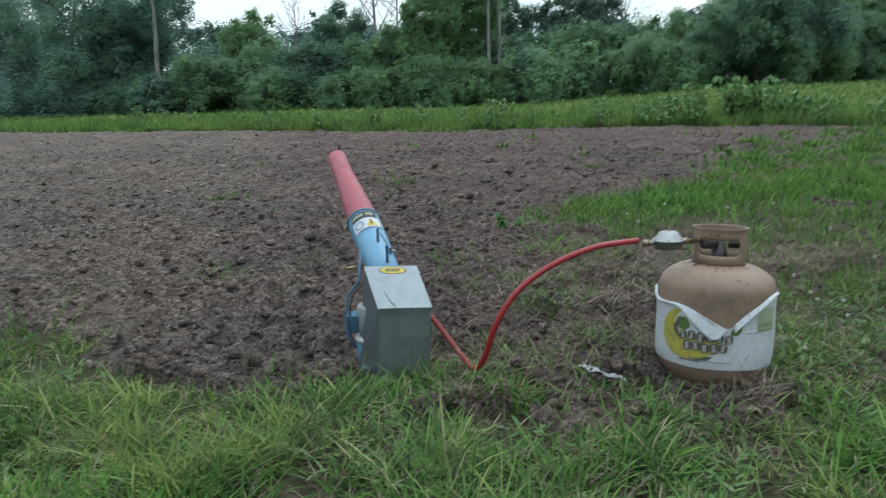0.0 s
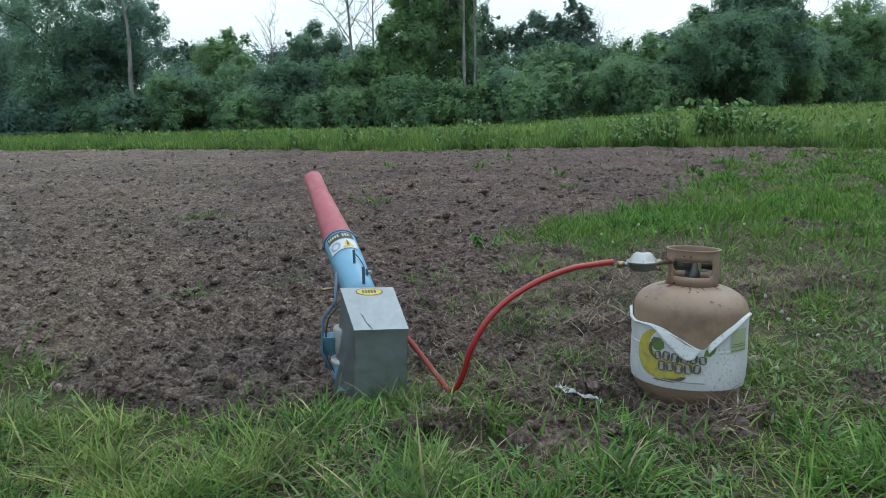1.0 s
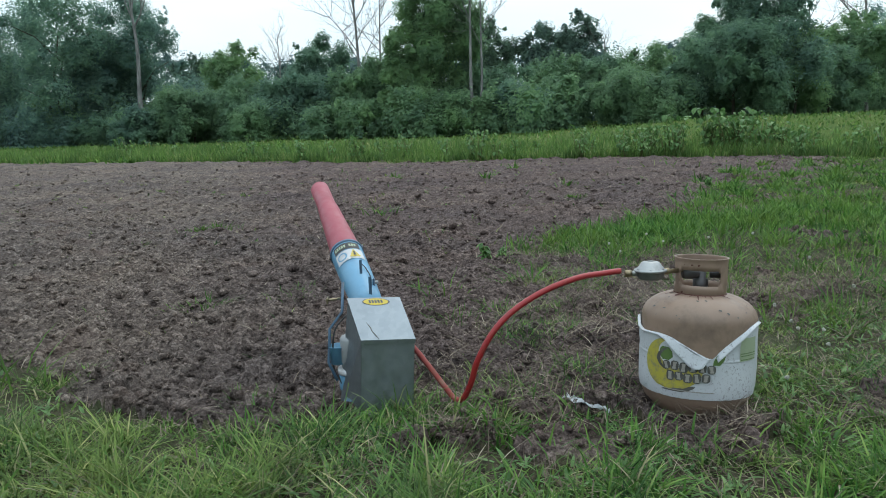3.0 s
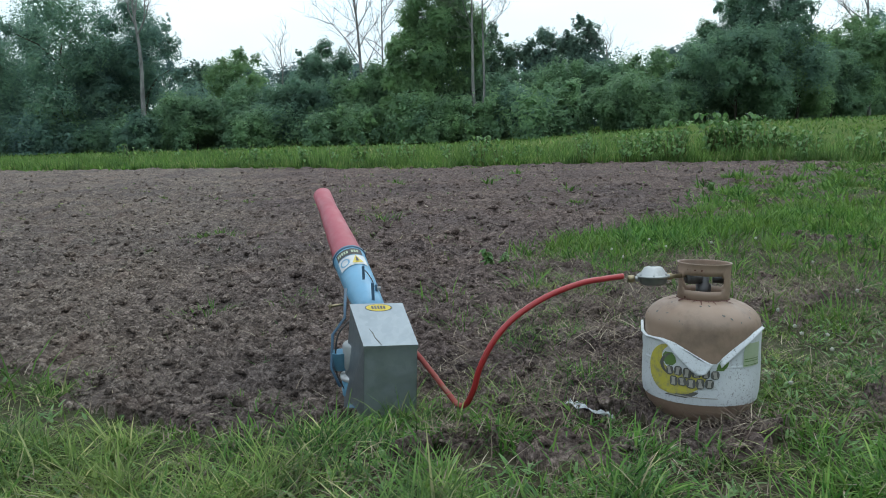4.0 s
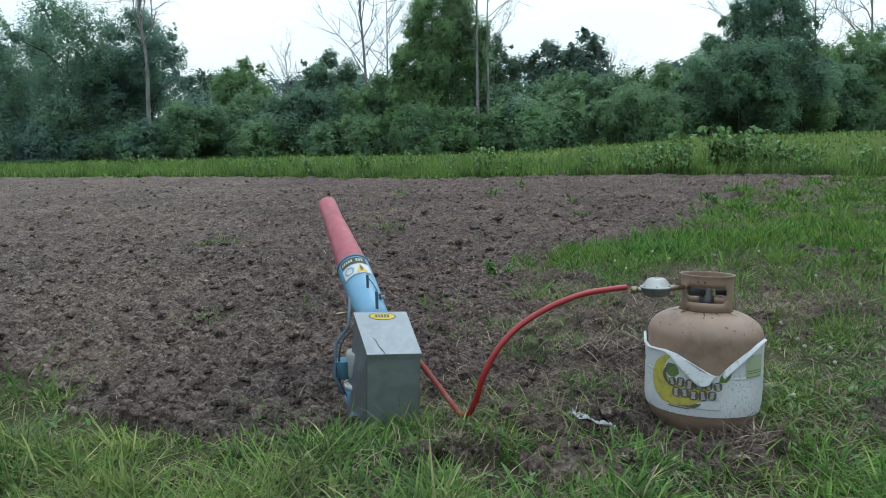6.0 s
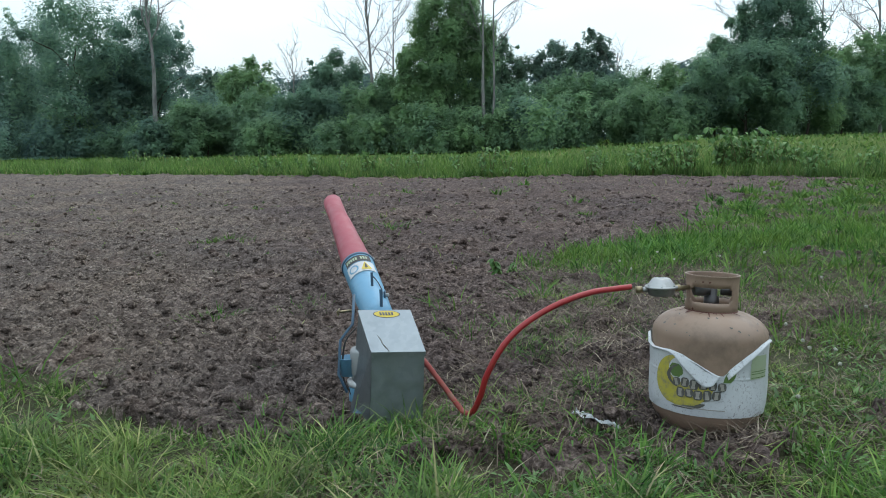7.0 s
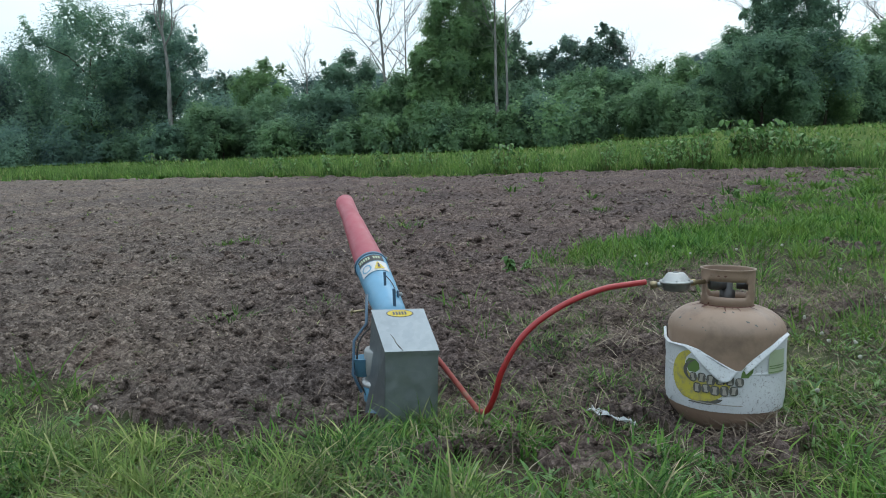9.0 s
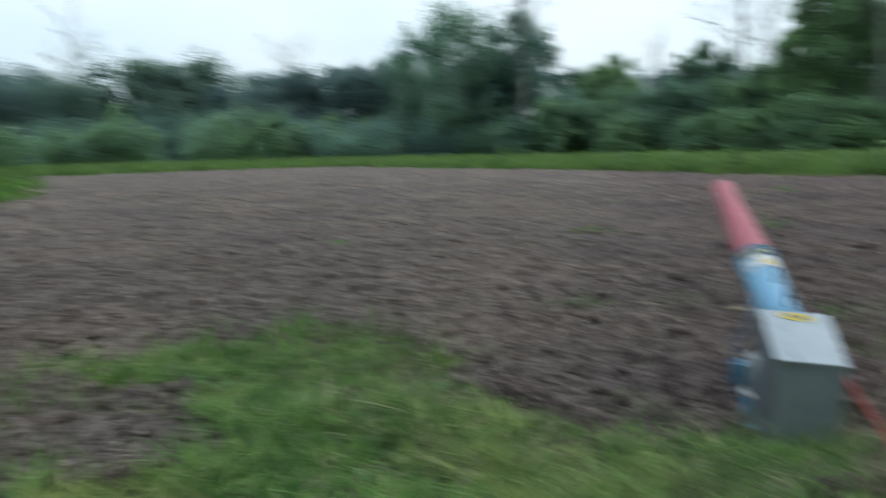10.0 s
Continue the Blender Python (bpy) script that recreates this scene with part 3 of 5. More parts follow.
def clod_heap(name, n, near, far, p, lo, spread, most, label):
    """Loose lumps of soil, too many to count."""
    x, y = polar(n, near, far, -32, 64, p)
    x, y = keep(x, y, np.where(is_field(x, y), 1.0, np.where(worn(x, y) > 0, 0.9, 0.0)))
    n = len(x)
    if lo > 0.008:
        phi = (1 + 5 ** 0.5) / 2
        ico = np.array([(-1, phi, 0), (1, phi, 0), (-1, -phi, 0), (1, -phi, 0), (0, -1, phi), (0, 1, phi), (0, -1, -phi), (0, 1, -phi), (phi, 0, -1), (phi, 0, 1), (-phi, 0, -1), (-phi, 0, 1)]) / 1.9
        tri = np.array([(0, 11, 5), (0, 5, 1), (0, 1, 7), (0, 7, 10), (0, 10, 11), (1, 5, 9), (5, 11, 4), (11, 10, 2), (10, 7, 6), (7, 1, 8), (3, 9, 4), (3, 4, 2), (3, 2, 6), (3, 6, 8), (3, 8, 9), (4, 9, 5), (2, 4, 11), (6, 2, 10), (8, 6, 7), (9, 8, 1)])
    else:
        ico = np.array([(1, 0, 0.2), (0, 1, 0), (-1, 0, 0.1), (0, -1, 0.2), (0.1, 0, 0.9), (0, 0.1, -0.9)])
        tri = np.array([(0, 1, 4), (1, 2, 4), (2, 3, 4), (3, 0, 4), (1, 0, 5), (2, 1, 5), (3, 2, 5), (0, 3, 5)])
    k = len(ico)
    s = np.minimum(lo + rng.gamma(1.5, spread, n), most) * np.clip(np.hypot(x, y) / 4, 0.85, 1.0)
    v = ico[None] * (1 + 0.55 * (rng.random((n, k, 1)) - 0.5)) * s[:, None, None] * rng.uniform(0.7, 1.3, (n, 1, 3))
    v[:, :, 2] *= 0.62
    th = rng.random(n) * 6.28
    c, d = np.cos(th)[:, None], np.sin(th)[:, None]
    v = np.stack([v[:, :, 0] * c - v[:, :, 1] * d, v[:, :, 0] * d + v[:, :, 1] * c, v[:, :, 2]], 2)
    v += np.stack([x, y, surface(x, y) + 0.12 * s], 1)[:, None]
    tris = (np.arange(n)[:, None, None] * k + tri[None]).reshape(-1, 3)
    tagged(new(name, tri_mesh(name, v.reshape(-1, 3), tris, CLOD)), label, "soil", kind="stuff")


clod_heap("soil_clods", 9000, 1.7, 19.0, 0.55, 0.0082, 0.006, 0.034, "loose lumps of dry brown soil on the field")
clod_heap("soil_crumbs", 38000, 1.7, 12.0, 0.6, 0.0036, 0.003, 0.012, "fine crumbs of dry brown soil on the field")


# ---- trees ----
def leaf_cloud(lumps, count, size, r):
    """Leaves in sprigs over rounded lumps (centre, radii): arrays of points and triangles."""
    vol = np.array([a[1][0] * a[1][1] * a[1][2] for a in lumps]) ** 0.67
    pick = r.choice(len(lumps), count // 18, p=vol / vol.sum())
    cen = np.array([a[0] for a in lumps])[pick]
    rad = np.array([a[1] for a in lumps])[pick]
    d = r.normal(size=(len(pick), 3))
    d /= np.linalg.norm(d, axis=1, keepdims=True)
    deep = r.random(len(pick)) < 0.2          # shaded leaves inside the crown
    sprig = cen + d * rad * np.where(deep, 0.55, 1.0)[:, None] * (r.random((len(pick), 1)) ** 0.33 * 0.5 + 0.55)
    p = np.repeat(sprig, 18, 0) + r.normal(0, 1, (len(pick) * 18, 3)) * np.repeat(np.minimum(rad.mean(1), 1.1), 18)[:, None] * np.array((0.135, 0.135, 0.16))
    n = len(p)
    p[:, 2] = np.maximum(p[:, 2], 0.08)
    # leaf faces turn outwards and up, towards the light
    nn = (p - np.repeat(cen, 18, 0)) / np.repeat(rad, 18, 0)
    nn = nn / (np.linalg.norm(nn, axis=1, keepdims=True) + 1e-6) + np.array((0, 0, 0.9)) + 0.45 * r.normal(size=(n, 3))
    a = np.cross(nn, r.normal(size=(n, 3)))
    a /= np.linalg.norm(a, axis=1, keepdims=True)
    b = np.cross(nn, a)
    b /= np.linalg.norm(b, axis=1, keepdims=True)
    s = size * r.uniform(0.6, 1.35, (n, 1)) * np.repeat(np.where(deep, 1.9, 1.0), 18)[:, None]
    v = np.stack([p - a * s, p + a * s * 0.6 + b * s * 0.6, p + a * s * 0.6 - b * s * 0.6], 1)
    return v.reshape(-1, 3), np.arange(n * 3).reshape(-1, 3)


def crown_lumps(height, half, base, r, n):
    """Lumps of uneven size that fill a crown from base to the top."""
    out = []
    mid = (height + base) / 2
    out.append(((0, 0, mid), (half * 0.66, half * 0.66, (height - base) * 0.38)))
    for k in range(n):
        z = base + (height - base) * (0.12 + 0.76 * (k + r.random() * 0.7) / n)
        f = (z - base) / (height - base)
        reach = half * math.sqrt(max(0.05, 1 - (1.12 * f - 0.35) ** 2)) * r.uniform(0.5, 0.98)
        a = r.random() * 6.28
        q = half * (0.14 + 0.32 * r.random() ** 1.6) * (1.1 - 0.3 * f)
        out.append(((math.cos(a) * reach, math.sin(a) * reach, z), (q, q, q * r.uniform(0.7, 1.25))))
    out.append(((half * 0.1 * r.normal(), 0, height - half * 0.28), (half * 0.27, half * 0.27, half * 0.28)))
    return out


def tree(x, y, height, half, look_of, base, seed, leaves, label, name="tree", category="tree", leaf=0.15):
    r = np.random.default_rng(seed)
    ob = empty(name, pose(x, y, float(ground_z(x, y)), 0, 0, 0), label, category)
    bm = bmesh.new()
    top = height * 0.72
    w = 0.035 * height
    lean = [Vector((0.04 * height * r.normal() * f, 0.04 * height * r.normal() * f, top * f - 0.15)) for f in (0, 0.3, 0.65, 1.0)]
    tube(lean, [w * 0.5, w * 0.4, w * 0.28, w * 0.1], 7, bm)
    for k in range(5):
        f = 0.25 + 0.13 * k
        s = lean[0].lerp(lean[-1], f)
        a = r.random() * 6.28
        e = s + Vector((math.cos(a) * half * 0.6, math.sin(a) * half * 0.6, height * 0.2))
        tube([s, s.lerp(e, 0.5) + Vector((0, 0, 0.04 * height)), e], [w * 0.22, w * 0.14, w * 0.04], 5, bm)
    part("trunk", bm, BARK, ob, "", True)
    lumps = crown_lumps(height, half, base, r, 32)
    v, t = leaf_cloud(lumps, int(leaves * 3.9), leaf * 1.14, r)
    crown = link("crown", tri_mesh("crown", v, t, LEAF[look_of]), ob)
    return ob


def dead_tree(x, y, height, seed, label, limbs=7, spread=0.35, first=0.45, girth=0.03, lean=(0, 0)):
    """A leafless tree: a tapered trunk and limbs that fork twice."""
    r = np.random.default_rng(seed)
    ob = empty("dead_tree", pose(x, y, float(ground_z(x, y))), label, "dead tree")
    w = girth * height
    L = Vector((lean[0], lean[1], 0))
    axis = [Vector((0.007 * height * r.normal() * (f > 0), 0.007 * height * r.normal() * (f > 0), height * f - 0.2 * (f == 0))) + L * f * height for f in (0, 0.25, 0.5, 0.75, 1.0)]
    part("trunk", tube(curve_points(axis, 4), list(np.linspace(w * 0.5, w * 0.08, 17)), 8), DEAD, ob, "", True)

    def limb(bm, s, d, length, thick, depth):
        pts, p = [s], s
        for k in range(3):
            d = (d + Vector(r.normal(size=3)) * 0.18 + Vector((0, 0, 0.10))).normalized()
            p = p + d * length / 3
            pts.append(p)
        tube(pts, [thick, thick * 0.75, thick * 0.5, thick * 0.22], 4, bm, cap=False)
        if depth:
            for q in pts[1:]:
                for _ in range(2):
                    e = (d + Vector(r.normal(size=3)) * 0.55).normalized()
                    limb(bm, q, e, length * r.uniform(0.35, 0.6), thick * 0.45, depth - 1)
    for k in range(limbs):
        f = first + (0.95 - first) * (k + 0.4 * r.random()) / limbs
        i = min(int(f * 4), 3)
        s = axis[i].lerp(axis[i + 1], f * 4 - i)
        a = r.random() * 6.28
        d = Vector((math.cos(a) * spread * 2, math.sin(a) * spread, 0.75)).normalized()
        bm = bmesh.new()
        limb(bm, s, d, height * r.uniform(0.22, 0.36) * (1.25 - 0.5 * f), w * 0.17, 2)
        part("limb", bm, DEAD, ob, "", True)
    return ob


# the bluish tone of deep and far is haze in the leaf colour
NAMES = {"deep": "haze-tinted dark green leafy tree", "mid": "green leafy tree", "light": "pale green leafy tree", "far": "distant tree hazed bluish green"}
# x, y, height, half width, colour, lowest leaves, number of leaves, shrub or tree
TREES = [
    (-20.1, 41.0, 8.25, 3.7, 'deep', 1.48, 11500, 'tree'),
    (-14.1, 36.5, 1.61, 1.29, 'mid', 0.05, 4500, 'shrub'),
    (-16.2, 42.0, 8.03, 2.72, 'deep', 1.93, 11000, 'tree'),
    (-18.8, 43.0, 6.31, 2.81, 'deep', 0.76, 8000, 'tree'),
    (-24.7, 44.0, 6.57, 2.57, 'deep', 1.58, 5000, 'tree'),
    (-11.9, 37.0, 2.63, 1.89, 'light', 0.16, 7500, 'shrub'),
    (-12.4, 47.0, 5.87, 1.7, 'mid', 1.41, 6000, 'tree'),
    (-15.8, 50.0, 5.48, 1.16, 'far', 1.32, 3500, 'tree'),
    (-9.5, 40.0, 3.19, 1.89, 'mid', 0.38, 6000, 'shrub'),
    (-6.5, 42.0, 5.57, 1.75, 'mid', 1.0, 8500, 'tree'),
    (-7.5, 39.0, 3.5, 1.7, 'mid', 0.42, 6000, 'shrub'),
    (-3.6, 39.0, 4.1, 1.69, 'mid', 0.49, 7500, 'tree'),
    (-0.2, 38.0, 9.05, 1.95, 'mid', 1.2, 17000, 'tree'),
    (-1.6, 37.0, 5.31, 1.33, 'mid', 0.64, 7000, 'tree'),
    (0.9, 39.0, 4.41, 1.26, 'mid', 0.53, 5500, 'tree'),
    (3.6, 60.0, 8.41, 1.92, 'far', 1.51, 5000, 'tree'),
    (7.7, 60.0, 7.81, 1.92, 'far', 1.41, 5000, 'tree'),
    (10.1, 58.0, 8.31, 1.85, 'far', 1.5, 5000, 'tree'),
    (3.4, 40.0, 3.46, 1.44, 'mid', 0.42, 6000, 'shrub'),
    (6.1, 42.0, 4.12, 1.5, 'mid', 0.49, 5500, 'tree'),
    (8.5, 42.0, 3.63, 1.8, 'mid', 0.44, 6000, 'shrub'),
    (11.2, 42.0, 4.21, 1.79, 'mid', 0.51, 6500, 'tree'),
    (8.0, 34.5, 2.12, 1.98, 'light', 0.13, 8000, 'shrub'),
    (12.6, 38.0, 4.96, 1.61, 'mid', 0.6, 8000, 'tree'),
    (15.4, 38.0, 7.16, 2.52, 'mid', 1.07, 15000, 'tree'),
    (13.4, 36.0, 4.33, 2.29, 'mid', 0.31, 9000, 'tree'),
    (17.1, 38.0, 4.46, 1.61, 'mid', 0.4, 7000, 'tree'),
    (21.8, 42.0, 5.64, 2.21, 'mid', 0.68, 9000, 'tree'),
    (19.8, 40.0, 3.5, 1.7, 'mid', 0.21, 7000, 'shrub'),
    (27.4, 46.0, 6.66, 2.88, 'deep', 0.8, 9000, 'tree'),
    (0.1, 35.5, 2.09, 1.8, 'mid', 0.06, 5000, 'shrub'),
    (-3.9, 36.0, 1.81, 1.57, 'mid', 0.05, 5000, 'shrub'),
    (4.0, 36.0, 2.02, 1.82, 'mid', 0.06, 5000, 'shrub'),
    (-9.7, 37.0, 1.7, 1.63, 'mid', 0.05, 5000, 'shrub'),
    (-16.2, 39.0, 1.61, 2.01, 'mid', 0.05, 5000, 'shrub'),
    (-19.9, 40.0, 1.99, 2.66, 'deep', 0.06, 6000, 'shrub'),
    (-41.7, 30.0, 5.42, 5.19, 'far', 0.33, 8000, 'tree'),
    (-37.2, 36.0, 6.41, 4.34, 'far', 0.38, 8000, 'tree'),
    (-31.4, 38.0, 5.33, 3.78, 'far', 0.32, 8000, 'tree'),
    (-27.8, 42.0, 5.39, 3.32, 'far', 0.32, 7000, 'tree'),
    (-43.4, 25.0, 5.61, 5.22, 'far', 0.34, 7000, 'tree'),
    (-36.4, 30.0, 2.49, 4.71, 'deep', 0.07, 6000, 'shrub'),
    (-29.0, 33.0, 2.12, 4.17, 'deep', 0.06, 6000, 'shrub'),
    (-24.0, 36.0, 1.83, 3.22, 'deep', 0.06, 6000, 'shrub'),
]
for k, (x, y, h, w, c, b, n, kind) in enumerate(TREES):
    where = {"tree": "in the wood beyond the meadow", "shrub": "at the foot of the wood"}[kind]
    tree(x, y, h, w, c, b, 100 + k, n, (NAMES[c] if kind == "tree" else NAMES[c].replace("tree", "shrub")) + " " + where, kind, kind, 0.054 if c != "far" else 0.085)
# x, y, height, limbs, spread, first limb, girth, lean
SNAGS = [
    (-14.8, 38.3, 9.23, 8, 0.3, 0.6, 0.032, 0),
    (-4.1, 41.0, 9.82, 13, 0.4, 0.35, 0.022, -0.06),
    (-3.2, 41.0, 7.82, 11, 0.35, 0.4, 0.02, 0.02),
    (1.45, 36.0, 9.0, 6, 0.3, 0.55, 0.021, -0.02),
    (1.65, 36.2, 8.6, 8, 0.5, 0.45, 0.018, 0.04),
    (-10.6, 52.0, 6.56, 7, 0.35, 0.5, 0.025, -0.02),
    (11.4, 55.0, 6.05, 7, 0.35, 0.5, 0.025, 0),
    (16.4, 44.0, 9.64, 8, 0.45, 0.4, 0.022, -0.05),
    (19.0, 41.0, 8.38, 7, 0.3, 0.4, 0.022, 0.0),
    (23.9, 44.0, 9.45, 8, 0.5, 0.4, 0.025, -0.06),
    (-57.8, 45.0, 10.95, 7, 0.3, 0.5, 0.022, 0),
    (-37.8, 48.0, 8.32, 7, 0.4, 0.5, 0.022, 0),
]
for k, (x, y, h, n, s, f, g, lx) in enumerate(SNAGS):
    dead_tree(x, y, h, 500 + k, "tall bleached leafless dead tree in the wood", n, s, f, g, (lx, 0))


def far_wood():
    """Wood behind the first trees; unseen trees added behind the viewer to block light."""
    r = np.random.default_rng(77)
    vs, ts, off = [], [], 0
    for a in np.arange(-180, 180, 2.6):
        # out of view the ring stands nearer and taller, to darken faces turned back
        d = (62 if -40 < a < 66 else 26) + r.uniform(-3, 6)
        hh = r.uniform(5.4, 7.6) if -40 < a < 66 else r.uniform(8, 12)
        c = np.array((d * math.cos(radians(90 + a)), d * math.sin(radians(90 + a)), 0))
        lumps = [((0, 0, hh * 0.42), (2.6, 2.6, hh * 0.45))] + [((r.uniform(-1.8, 1.8), r.uniform(-1.8, 1.8), hh * r.uniform(0.55, 0.82)), (1.3, 1.3, 1.1)) for _ in range(4)]
        lumps += [((q, r.uniform(-1, 1), 0.9), (1.5, 1.5, 1.1)) for q in (-1.6, 0.0, 1.6)]
        v, t = leaf_cloud(lumps, 3600 if -40 < a < 66 else 300, 0.16 if -40 < a < 66 else 0.5, r)
        vs.append(v + c)
        ts.append(t + off)
        off += len(v)
    tagged(new("far_wood", tri_mesh("far_wood", np.concatenate(vs), np.concatenate(ts), LEAF["far"])), "dense distant wood in haze-blued leaves, with unseen light-blocking trees behind the viewer", "wood", kind="stuff")


far_wood()


def undergrowth():
    """Low brush that closes the foot of the wood."""
    r = np.random.default_rng(5)
    vs, ts, off = [], [], 0
    line = BRUSH
    for (x0, y0), (x1, y1) in zip(line, line[1:]):
        m = max(1, int(math.hypot(x1 - x0, y1 - y0) / 1.1))
        for k in range(m):
            f = (k + r.random()) / m
            c = np.array((x0 + (x1 - x0) * f + r.normal() * 0.3, y0 + (y1 - y0) * f + r.normal() * 1.1, 0))
            hh = r.uniform(1.4, 2.9)
            lumps = [((0, 0, hh * 0.4), (1.0, 0.9, hh * 0.5)), ((r.uniform(-.5, .5), 0, hh * 0.75), (0.5, 0.5, 0.4))]
            c[2] = float(ground_z(c[0], c[1]))
            v, t = leaf_cloud(lumps, 1500, 0.075, r)
            vs.append(v + c)
            ts.append(t + off)
            off += len(v)
    tagged(new("undergrowth", tri_mesh("undergrowth", np.concatenate(vs), np.concatenate(ts), LEAF["mid"])), "dense low green brush along the wood's edge", "undergrowth", kind="stuff")


BRUSH = [(-34, 8), (-29, 18), (-26.5, 27), (-25, 40), (-17, 40), (-11, 38), (-5, 36), (1, 34.5), (6, 35), (12, 37.5), (20, 43), (32, 54), (44, 64)]
undergrowth()


# ---- weeds ----
def weed(x, y, h, seed, leaf=0.16, n=16, label="tall broad-leaved green weed in the field margin"):
    r = np.random.default_rng(seed)
    ob = empty("weed", pose(x, y, float(surface(np.array([x]), np.array([y]))[0])), label, "weed", "broad-leaved weeds")
    bm = bmesh.new()
    tips = []
    for k in range(3 if h > 0.3 else 2):
        a = r.random() * 6.28
        e = Vector((math.cos(a) * h * 0.28, math.sin(a) * h * 0.28, h * r.uniform(0.75, 1.0)))
        mid = e * 0.5 + Vector((0, 0, h * 0.08))
        tube([(0, 0, -0.03), mid, e], [0.012 * h + 0.003, 0.009 * h + 0.002, 0.003], 5, bm)
        tips += [mid * 0.6, mid, mid.lerp(e, 0.5), e]
    part("stem", bm, STEM, ob, "", True)
    bm = bmesh.new()
    for k in range(n):
        s = tips[k % len(tips)] + Vector(r.normal(size=3)) * 0.03 * h
        a = r.random() * 6.28
        d = Vector((math.cos(a), math.sin(a), r.uniform(-1.1, 0.1))).normalized()
        side = d.cross(Vector((0, 0, 1))).normalized()
        up = side.cross(d)
        q = leaf * r.uniform(0.6, 1.2)
        mid = [s + d * q * f - up * q * 0.25 * f * f for f in (0, 0.25, 0.55, 0.8, 1.0)]
        wd = [0.04, 0.3, 0.34, 0.2, 0.0]
        lft = [bm.verts.new(p + side * q * ww + up * q * ww * 0.35) for p, ww in zip(mid[:-1], wd)]
        cen = [bm.verts.new(p) for p in mid]
        rgt = [bm.verts.new(p - side * q * ww + up * q * ww * 0.35) for p, ww in zip(mid[:-1], wd)]
        for i in range(3):
            bm.faces.new((lft[i], lft[i + 1], cen[i + 1], cen[i]))
            bm.faces.new((cen[i], cen[i + 1], rgt[i + 1], rgt[i]))
        bm.faces.new((lft[3], cen[4], cen[3]))
        bm.faces.new((cen[3], cen[4], rgt[3]))
    part("foliage", bm, WEED, ob)
    return ob


wr = np.random.default_rng(21)
for k in range(30):
    x = wr.uniform(2.4, 6.4)
    peak = math.exp(-((x - 4.9) / 1.3) ** 2)
    weed(x, 14.3 + wr.uniform(-0.3, 0.9) - 0.18 * (x - 2), 0.40 + 0.55 * peak * wr.uniform(0.5, 1.0), 600 + k, 0.075 + 0.045 * peak, 40)
for k in range(46):
    x = wr.uniform(-9, 8)
    e = float(far_edge(np.array([math.degrees(math.atan2(-x, 15.0))]))[0])
    weed(x, math.sqrt(max(e * e - x * x, 100)) + wr.uniform(0.0, 0.8), wr.uniform(0.36, 0.66), 700 + k, 0.09, 30)
for k, (x, y, h, q) in enumerate([(0.22, 4.12, 0.10, 0.045), (0.30, 4.2, 0.07, 0.04), (2.72, 8.0, 0.10, 0.045), (7.4, 13.6, 0.5, 0.1)]):
    weed(x, y, h, 800 + k, q, 30, "low broad-leaved green weed on the soil")


def tuft_at(x, y, size, seed, count=90, mat=None):
    r = np.random.default_rng(seed)
    bx, by = x + r.normal(0, size * 0.35, count), y + r.normal(0, size * 0.35, count)
    ob = blades("grass_tuft", bx, by, r.uniform(0.3, 1.0, count) * size * 0.42, np.full(count, 0.0008 * math.hypot(x, y) + 0.001), np.clip(r.normal(0.7, 0.25, count), 0.2, 1.1), mat or LUSH,
                "small green grass tuft growing out of bare soil", "grass", 0.6, heading=np.arctan2(by - y, bx - x) + r.normal(0, 0.5, count))
    return ob


for k, (x, y, s) in enumerate([(-1.05, 3.25, 0.17), (-0.68, 3.37, 0.14), (-1.85, 5.65, 0.16), (-1.72, 5.75, 0.2), (0.03, 2.95, 0.16), (-0.12, 3.5, 0.1), (0.36, 2.55, 0.16), (0.4, 2.25, 0.16), (0.22, 2.15, 0.13), (-3.2, 4.6, 0.12), (-0.75, 5.4, 0.12), (1.2, 7.2, 0.16), (0.6, 3.3, 0.12), (0.2, 3.1, 0.14), (0.75, 2.9, 0.14), (-1.15, 2.3, 0.12), (-0.55, 2.02, 0.12)]):
    tuft_at(x, y, s, 900 + k)


def clover(x, y, h):
    ob = empty("clover_flower", pose(x, y, float(surface(np.array([x]), np.array([y]))[0])), "small white clover flower on a thin stem", "flower", "clover flowers")
    part("stem", tube([(0, 0, -0.01), (0.004, 0, h * 0.6), (0.002, 0.003, h)], [0.0012, 0.001, 0.001], 5), STEM, ob)
    bm = bmesh.new()
    bmesh.ops.create_icosphere(bm, subdivisions=2, radius=0.0045 + 0.0006 * math.hypot(x, y), matrix=Matrix.Translation((0.002, 0.003, h + 0.004)))
    for v in bm.verts:
        v.co += Vector(wr.normal(size=3)) * 0.0012
    part("head", bm, PETAL, ob)


PETAL = material("white petals", blade_look([(0.0, (0.302, 0.324, 0.259)), (1.0, (0.396, 0.403, 0.346))], None, 0.2), 0.7)
for x, y, h in [(0.91, 4.00, 0.060), (1.21, 4.26, 0.068), (1.14, 2.50, 0.076), (1.14, 2.45, 0.064), (1.14, 2.25, 0.072), (0.91, 2.01, 0.060), (1.22, 2.44, 0.068), (1.19, 2.75, 0.076), (1.19, 4.54, 0.064), (0.89, 4.18, 0.072), (1.65, 3.07, 0.060), (1.79, 4.46, 0.068), (1.48, 4.31, 0.076), (1.77, 3.71, 0.064)]:
    clover(x, y, h)


